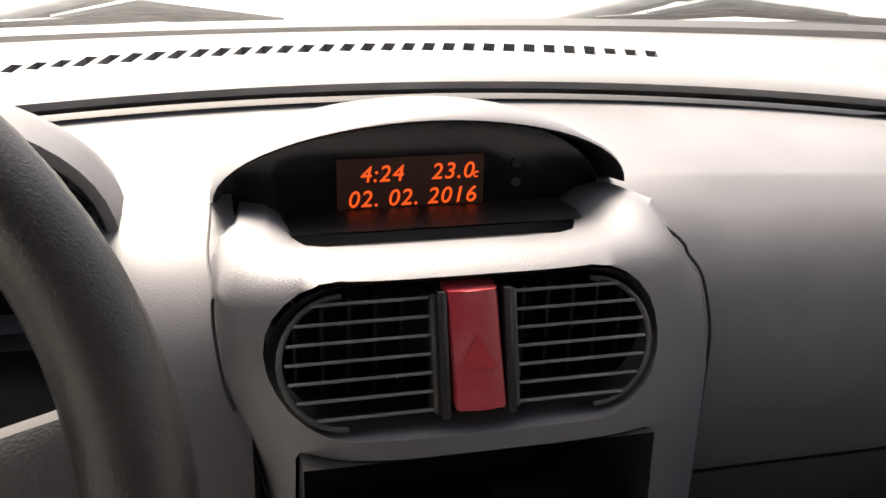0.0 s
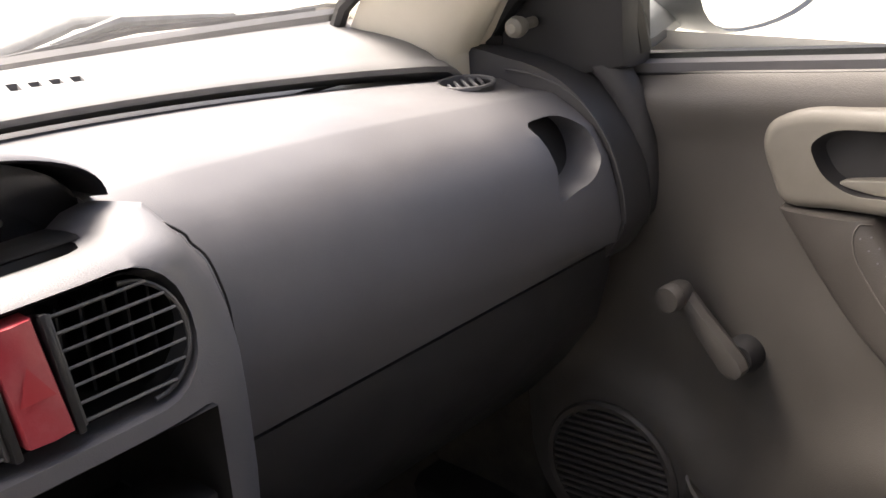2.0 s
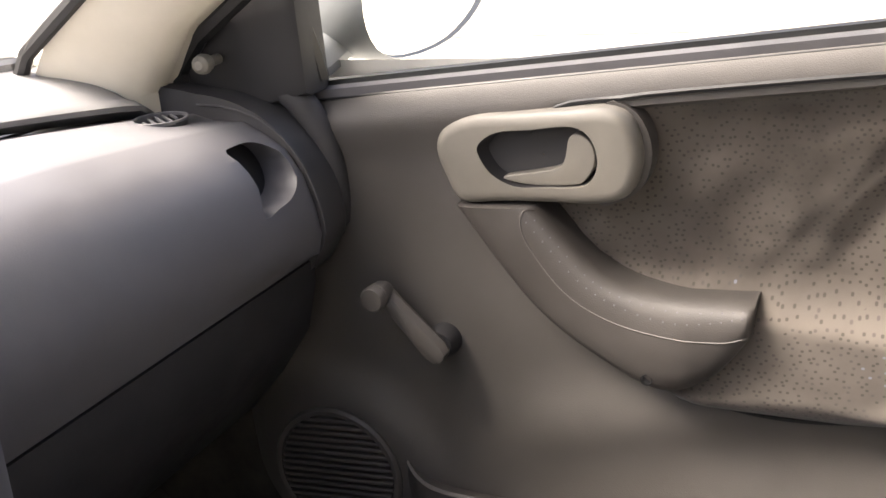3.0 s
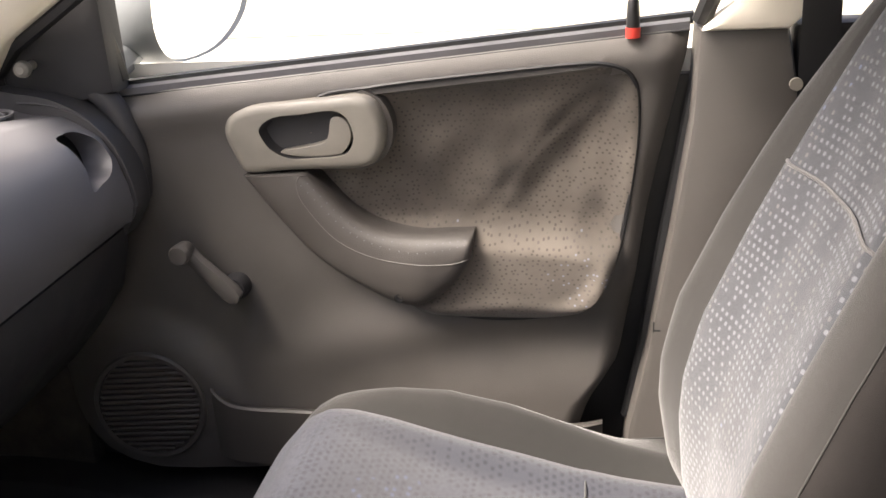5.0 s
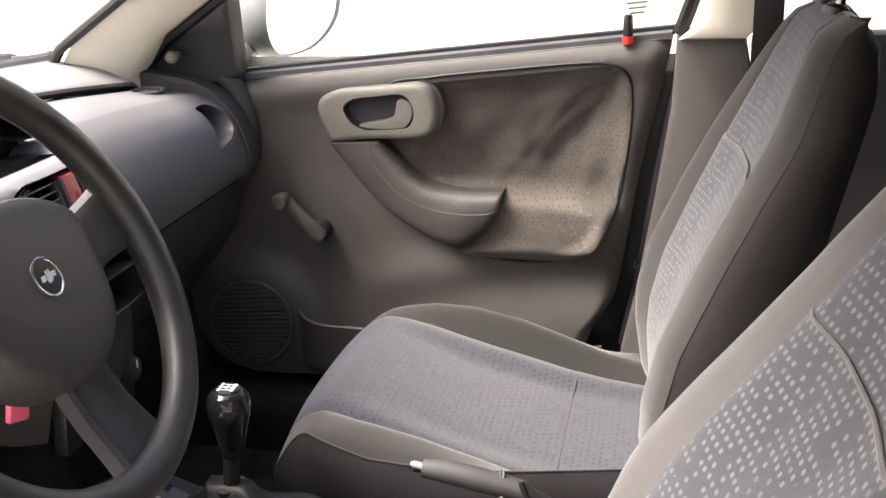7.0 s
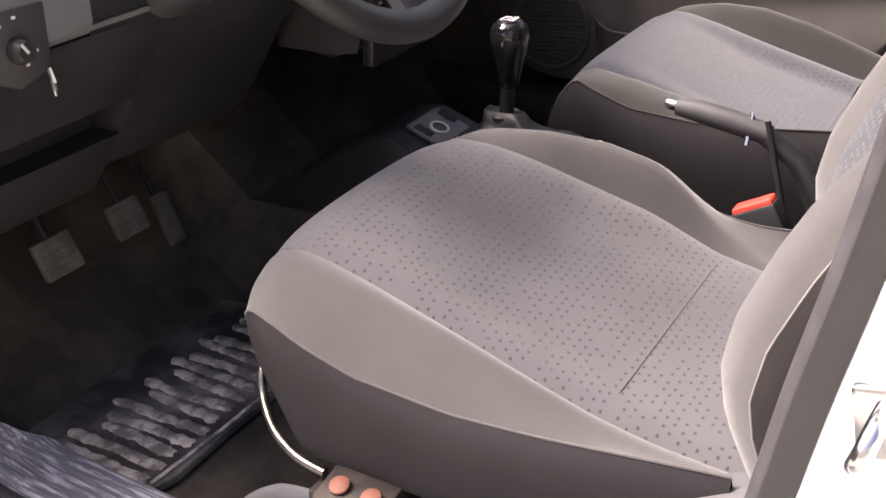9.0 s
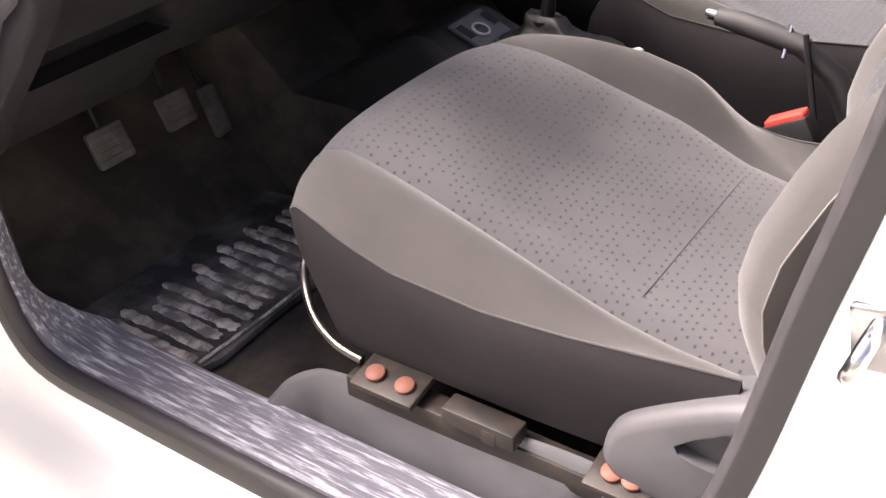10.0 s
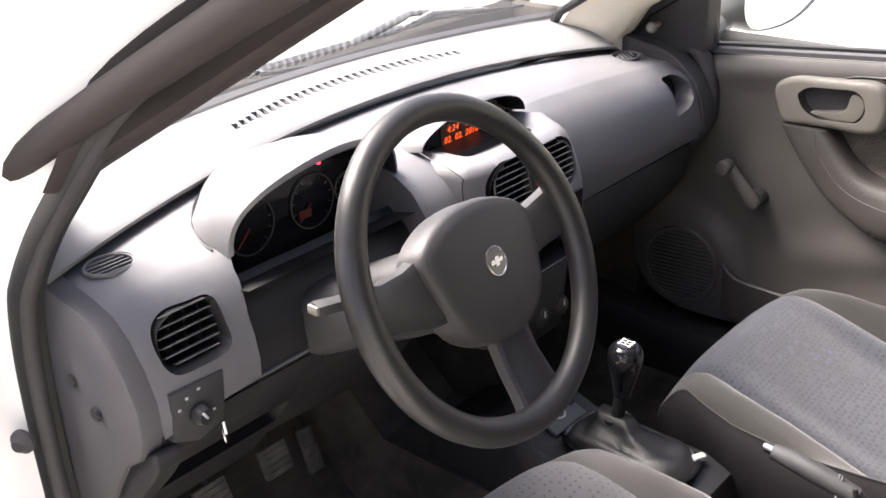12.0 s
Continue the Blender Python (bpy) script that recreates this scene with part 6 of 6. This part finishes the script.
driver = seat(-SEAT_X, -1, "grey cloth driver's seat with worn dash-patterned centre", SEAT_CLOTH, BACK_CLOTH, SEAT_SIDE, BACK_DRIVER, -0.014)
passenger = seat(SEAT_X, 1, "grey cloth passenger seat, weaker light in its fabric colour, with faded dash-patterned centre", PASSENGER_CLOTH_DIM, BACK_CLOTH, PASSENGER_SIDE_DIM, BACK, 0.014)
for y, z in ((-0.043, 0.423), (-0.083, 0.422), (-0.334, 0.423), (-0.356, 0.423)):
    part("bolt", lathe([(0.0115, 0.0), (0.0115, 0.003), (0.0085, 0.005)], (-0.592, y, z - 0.006), (-0.25, 0, 1), 14), BOLT, driver, "rust-orange bolt cap")
for y, l in ((-0.062, 0.085), (-0.345, 0.07)):
    part("bracket", box((-0.588, y, 0.410), (0.050, l, 0.010), 0.003, Matrix.Rotation(radians(-10), 4, "Y")), STEEL, driver, "grimy steel bracket")
part("latch", box((-0.592, -0.185, 0.412), (0.030, 0.09, 0.022), 0.003), STEEL, driver)
part("latch_tooth", box((-0.600, -0.20, 0.408), (0.016, 0.018, 0.018), 0.002), STEEL, driver)
bar = spline([(-0.575, -0.01, 0.41), (-0.572, 0.03, 0.415), (-0.555, 0.075, 0.425), (-0.530, 0.108, 0.445), (-0.514, 0.118, 0.468), (-0.49, 0.118, 0.472), (-0.40, 0.112, 0.468), (-0.25, 0.112, 0.468)], 5, closed=False)
part("slide_bar", tube(bar, 0.0055, 10), BAR_STEEL, driver, "bent bright steel adjuster bar")
CAPO = [tuple(p) for p in spline([(-0.322, 0.455), (-0.335, 0.482), (-0.362, 0.506), (-0.415, 0.540), (-0.46, 0.560), (-0.52, 0.56), (-0.55, 0.50), (-0.53, 0.42), (-0.45, 0.40), (-0.36, 0.405), (-0.325, 0.425)], 4)]
capb = carve(prism(CAPO, "x", -0.598, -0.545, 0.014, 3), prism([tuple(p) for p in spline([(-0.395, 0.488), (-0.46, 0.535), (-0.485, 0.53), (-0.47, 0.485), (-0.43, 0.474)], 3)], "x", -0.62, -0.582))
part("recliner_cover", capb, TRIM, driver, "grey plastic recliner cover with a scooped grip")
part("fabric_tear", joined(box((0.5835, -0.402, 0.716), (0.001, 0.002, 0.014)), box((0.5835, -0.406, 0.711), (0.001, 0.009, 0.002))), BLACK, passenger, "small tear in the fabric")

# ---------------------------------------------------------------- sill trim, belts, console
st = thing("sill_trim", (-0.61, -0.1, 0.30), "grey plastic side trim between sill and seat", "trim panel")
TRAY = [(-0.626, 0.116, 0.314), (-0.613, 0.106, 0.330), (-0.601, 0.090, 0.351), (-0.592, 0.062, 0.371), (-0.588, 0.03, 0.382), (-0.588, -0.065, 0.392), (-0.588, -0.19, 0.402),
        (-0.588, -0.295, 0.410), (-0.590, -0.324, 0.403), (-0.597, -0.338, 0.386), (-0.607, -0.346, 0.360), (-0.620, -0.350, 0.318)]
rows = []
for p in spline(TRAY, 5, closed=False):
    e = smooth_step(0.02, 0.10, p[1]) - smooth_step(-0.28, -0.34, p[1])
    rows.append([(p[0] - 0.016 * (1 - abs(e)), p[1] - 0.034 * e, 0.304), (p[0] - 0.010 * (1 - abs(e)), p[1] - 0.018 * e, 0.304 + (p[2] - 0.304) * 0.6), (p[0] - 0.003, p[1] - 0.005 * e, p[2] - 0.004), (p[0], p[1] - 0.001 * e, p[2]),
                 (p[0] + 0.005, p[1] + 0.004 * e, p[2] + 0.001), (p[0] + 0.009, p[1] + 0.008 * e, p[2] - 0.004), (p[0] + 0.011, p[1] + 0.010 * e, 0.30)])
part("trim_panel", loft(rows, ring=True, caps=True), TRIM, st)

bk = thing("seat_belt_buckle", (-0.06, -0.31, 0.45), "black seat belt buckle with red release button", "buckle")
lean = Matrix.Rotation(radians(-28), 4, "X")
part("buckle_body", box((-0.080, -0.3285, 0.541), (0.030, 0.060, 0.074), 0.006, lean), BLACK, bk)
part("release_button", box((-0.080, -0.312, 0.5745), (0.024, 0.052, 0.010), 0.003, lean), BUCKLE_RED, bk, "red button")
part("strap", box((-0.080, -0.355, 0.47), (0.022, 0.03, 0.12), 0.004, Matrix.Rotation(radians(-14), 4, "X")), BLACK, bk)
belt_r = thing("seat_belt", (0.68, -0.60, 0.8), "black seat belt hanging from the centre pillar", "seat belt")
part("webbing", loft([[(0.672, -0.575 + dy, z) for dy in (0.0, -0.022, -0.046)] for z in (0.55, 0.9, 1.1, 1.3, 1.46)]), BLACK, belt_r)
part("belt_stop", lathe([(0.008, 0), (0.008, 0.006)], (0.668, -0.572, 1.005), (-1, 0, 0), 12), BEZEL, belt_r, "pale belt stop button")

con = thing("centre_console", (0, 0.1, 0.43), "dark grey centre console with lighter socket and gaiter frame", "console")
rows = []
for y, z, w in ((-0.11, 0.50, 0.070), (-0.095, 0.54, 0.078), (-0.05, 0.556, 0.082), (0.06, 0.556, 0.086), (0.13, 0.550, 0.092), (0.165, 0.550, 0.094), (0.225, 0.576, 0.090), (0.26, 0.575, 0.086), (0.32, 0.545, 0.080), (0.40, 0.50, 0.080)):
    rows.append([(-w - 0.012, y, 0.42), (-w, y, z - 0.05), (-w + 0.002, y, z - 0.012), (-w + 0.012, y, z), (0, y, z + 0.001), (w - 0.012, y, z), (w - 0.002, y, z - 0.012), (w, y, z - 0.05), (w + 0.012, y, 0.42)])
part("console_body", loft(rows, ring=True, caps=True), BLACK, con, "black plastic console body")
pl = Matrix.Rotation(radians(22), 4, "X")
part("lighter_plate", box((0.006, 0.192, 0.5675), (0.086, 0.068, 0.008), 0.003, pl), TRIM, con, "grey plate with lighter socket")
ringp = [Vector((0.0, 0.187, 0.5715)) + pl @ Vector((0.0135 * math.cos(q), 0.0135 * math.sin(q), 0.0)) for q in (2 * math.pi * k / 28 for k in range(28))]
lr = part("lighter_ring", tube(ringp, 0.0024, 8, closed=True), WHITE, con, "pale lighter socket ring")
part("lighter_plug", lathe([(0.0115, 0), (0.0115, 0.003), (0.009, 0.004)], Vector((0.0, 0.187, 0.5695)), pl @ Vector((0, 0, 1)), 20), BLACK, lr)
for sx in (-1, 1):
    for k in range(4):
        part("plate_rib", box(Vector((0.006 + sx * 0.034 + k * 0.004 - 0.006, 0.196, 0.5755)) , (0.0015, 0.03, 0.002), 0, pl), DARK, con)
fr = [(x, y, 0.562) for x, y in [tuple(p) for p in spline([(-0.048, 0.135), (0.0, 0.150), (0.048, 0.135), (0.052, 0.05), (0.046, -0.04), (0.0, -0.062), (-0.046, -0.04), (-0.052, 0.05)], 4)]]
part("gaiter_frame", tube(fr, 0.006, 8, closed=True), GLOSS_BLACK, con, "glossy black gaiter frame")
part("frame_chip", box((0.040, -0.052, 0.566), (0.022, 0.014, 0.010), 0.004, Matrix.Rotation(radians(-30), 4, "Z")), WHITE, con, "chipped pale corner of the frame")

GAITER = material("leatherette", (0.007, 0.0068, 0.007), 0.5, grain=0.6, grain_scale=260, dirt=0.6, dirt_scale=60)
CAP_MARK = material("cap_mark", (0.62, 0.61, 0.63), 0.35)
gl = thing("gear_lever", (0.0, 0.075, 0.56), "glossy black gear knob with chrome-marked top on a slim lever", "gear lever")
part("stem", tube([(0.006, 0.085, 0.545), (0.004, 0.075, 0.60), (0.002, 0.068, 0.66)], [0.013, 0.011, 0.010], 12), BLACK, gl)
part("knob", lathe([(0.010, 0.0), (0.0145, 0.006), (0.0165, 0.02), (0.0215, 0.045), (0.026, 0.062), (0.0275, 0.076), (0.025, 0.088), (0.018, 0.0955), (0.016, 0.096)], (0.002, 0.067, 0.650), (-0.02, -0.05, 1), 28), GLOSS_BLACK, gl, "glossy black knob")
capk = part("knob_cap", lathe([(0.0165, 0.0), (0.0150, 0.002), (0.006, 0.0035)], (0.000, 0.0622, 0.7455), (-0.02, -0.05, 1), 24), GLOSS_BLACK, gl, "dark cap with a pale shift pattern")
for dx in (-0.007, 0.0, 0.007):
    part("shift_line", box((dx, 0.0622, 0.7488), (0.0016, 0.016, 0.0012)), CAP_MARK, capk)
    for dy in (-0.0085, 0.0085):
        part("gear_mark", lathe([(0.0027, 0.0), (0.0025, 0.0012)], (dx, 0.0622 + dy, 0.7482), (0, dy * 10, 1), 14), CAP_MARK, capk)
part("shift_line", box((0, 0.0622, 0.7488), (0.015, 0.0016, 0.0012)), CAP_MARK, capk)
rows = []
for z, sc, back in ((0.561, 0.97, 0.0), (0.572, 0.90, 0.002), (0.579, 0.76, 0.004), (0.577, 0.66, 0.006), (0.586, 0.54, 0.009), (0.590, 0.44, 0.012), (0.598, 0.34, 0.015), (0.612, 0.28, 0.018)):
    rows.append([(0.004 + p[0] * sc * (1 + 0.035 * math.sin(2 * math.pi * 7 * k / len(fr))), 0.05 + (p[1] - 0.05) * sc + back * 1.6, z + 0.0025 * math.sin(2 * math.pi * 5 * k / len(fr) + 6 * sc)) for k, p in enumerate(fr)])
part("gaiter", loft(rows, ring=True, caps=True), GAITER, gl, "crumpled black leatherette gaiter", smooth=80)
part("collar", lathe([(0.019, 0.0), (0.020, 0.008), (0.015, 0.014)], (0.005, 0.080, 0.598), (0, 0, 1), 18), BLACK, gl)

hb = thing("handbrake", (0.01, -0.30, 0.50), "grey plastic handbrake lever with chrome button", "handbrake")
part("grip", tube([(0.010, -0.178, 0.652), (0.010, -0.205, 0.650), (0.010, -0.25, 0.642), (0.011, -0.30, 0.630)], [0.0115, 0.0145, 0.0155, 0.0135], 14), DARK, hb)
part("button", lathe([(0.0075, 0.0), (0.0075, 0.012), (0.006, 0.015)], (0.010, -0.178, 0.653), (0, 1, 0.12), 16), CHROME, hb, "chrome push button")
part("shank", tube([(0.011, -0.29, 0.632), (0.012, -0.34, 0.60), (0.014, -0.40, 0.50)], [0.013, 0.016, 0.024], 12), BLACK, hb)
part("clip", tube([(-0.004, -0.275, 0.618), (0.010, -0.275, 0.655), (0.026, -0.278, 0.62)], 0.0035, 8), CHROME, hb)
part("cord", tube([(-0.006, -0.30, 0.655), (-0.010, -0.315, 0.60), (-0.018, -0.33, 0.55)], 0.004, 8), BLACK, hb)

# driver's side body details: striker, hinges, the open door
sk = thing("door_striker", (-0.735, -0.56, 0.75), "chrome door striker on the white pillar", "striker")
part("striker_plate", box((-0.742, -0.585, 0.783), (0.010, 0.080, 0.046), 0.004, Matrix.Rotation(radians(-10), 4, "X")), CHROME, sk)
part("striker_loop", tube(spline([(-0.745, -0.556, 0.765), (-0.765, -0.553, 0.763), (-0.774, -0.556, 0.775), (-0.765, -0.560, 0.789), (-0.745, -0.562, 0.791)], 4, closed=False), 0.006, 10), CHROME, sk)
sd = thing("door_switch", (-0.74, 0.49, 0.795), "black rubber courtesy light switch on the white pillar", "switch")
part("switch_boot", lathe([(0.017, 0.0), (0.0165, 0.006), (0.012, 0.010), (0.008, 0.016)], (-0.735, 0.492, 0.795), (-0.9, -0.45, 0), 18), RUBBER, sd)
dc = thing("door_check", (-0.76, 0.57, 0.64), "bare metal door check strap", "door check")
part("check_arm", tube([(-0.73, 0.56, 0.63), (-0.80, 0.55, 0.615), (-0.90, 0.56, 0.60)], 0.010, 8, squash=0.5), STEEL, dc)
part("check_bracket", box((-0.742, 0.555, 0.63), (0.03, 0.05, 0.035), 0.006), CHROME, dc)
od = thing("driver_door", (-0.80, 0.64, 0.40), "white driver's door standing wide open", "car door")
turn = Matrix.Translation((-0.82, 0.66, 0)) @ Matrix.Rotation(radians(-68), 4, "Z")
for nm, bmx, mt in (("outer_skin", box((0.02, -0.52, 0.64), (0.03, 1.02, 0.76), 0.012), PAINT), ("inner_panel", box((0.065, -0.53, 0.66), (0.05, 0.96, 0.68), 0.015), DOOR), ("edge_seal", box((0.05, -0.015, 0.62), (0.05, 0.025, 0.70), 0.01), RUBBER)):
    bmesh.ops.transform(bmx, matrix=turn, verts=bmx.verts)
    part(nm, bmx, mt, od)
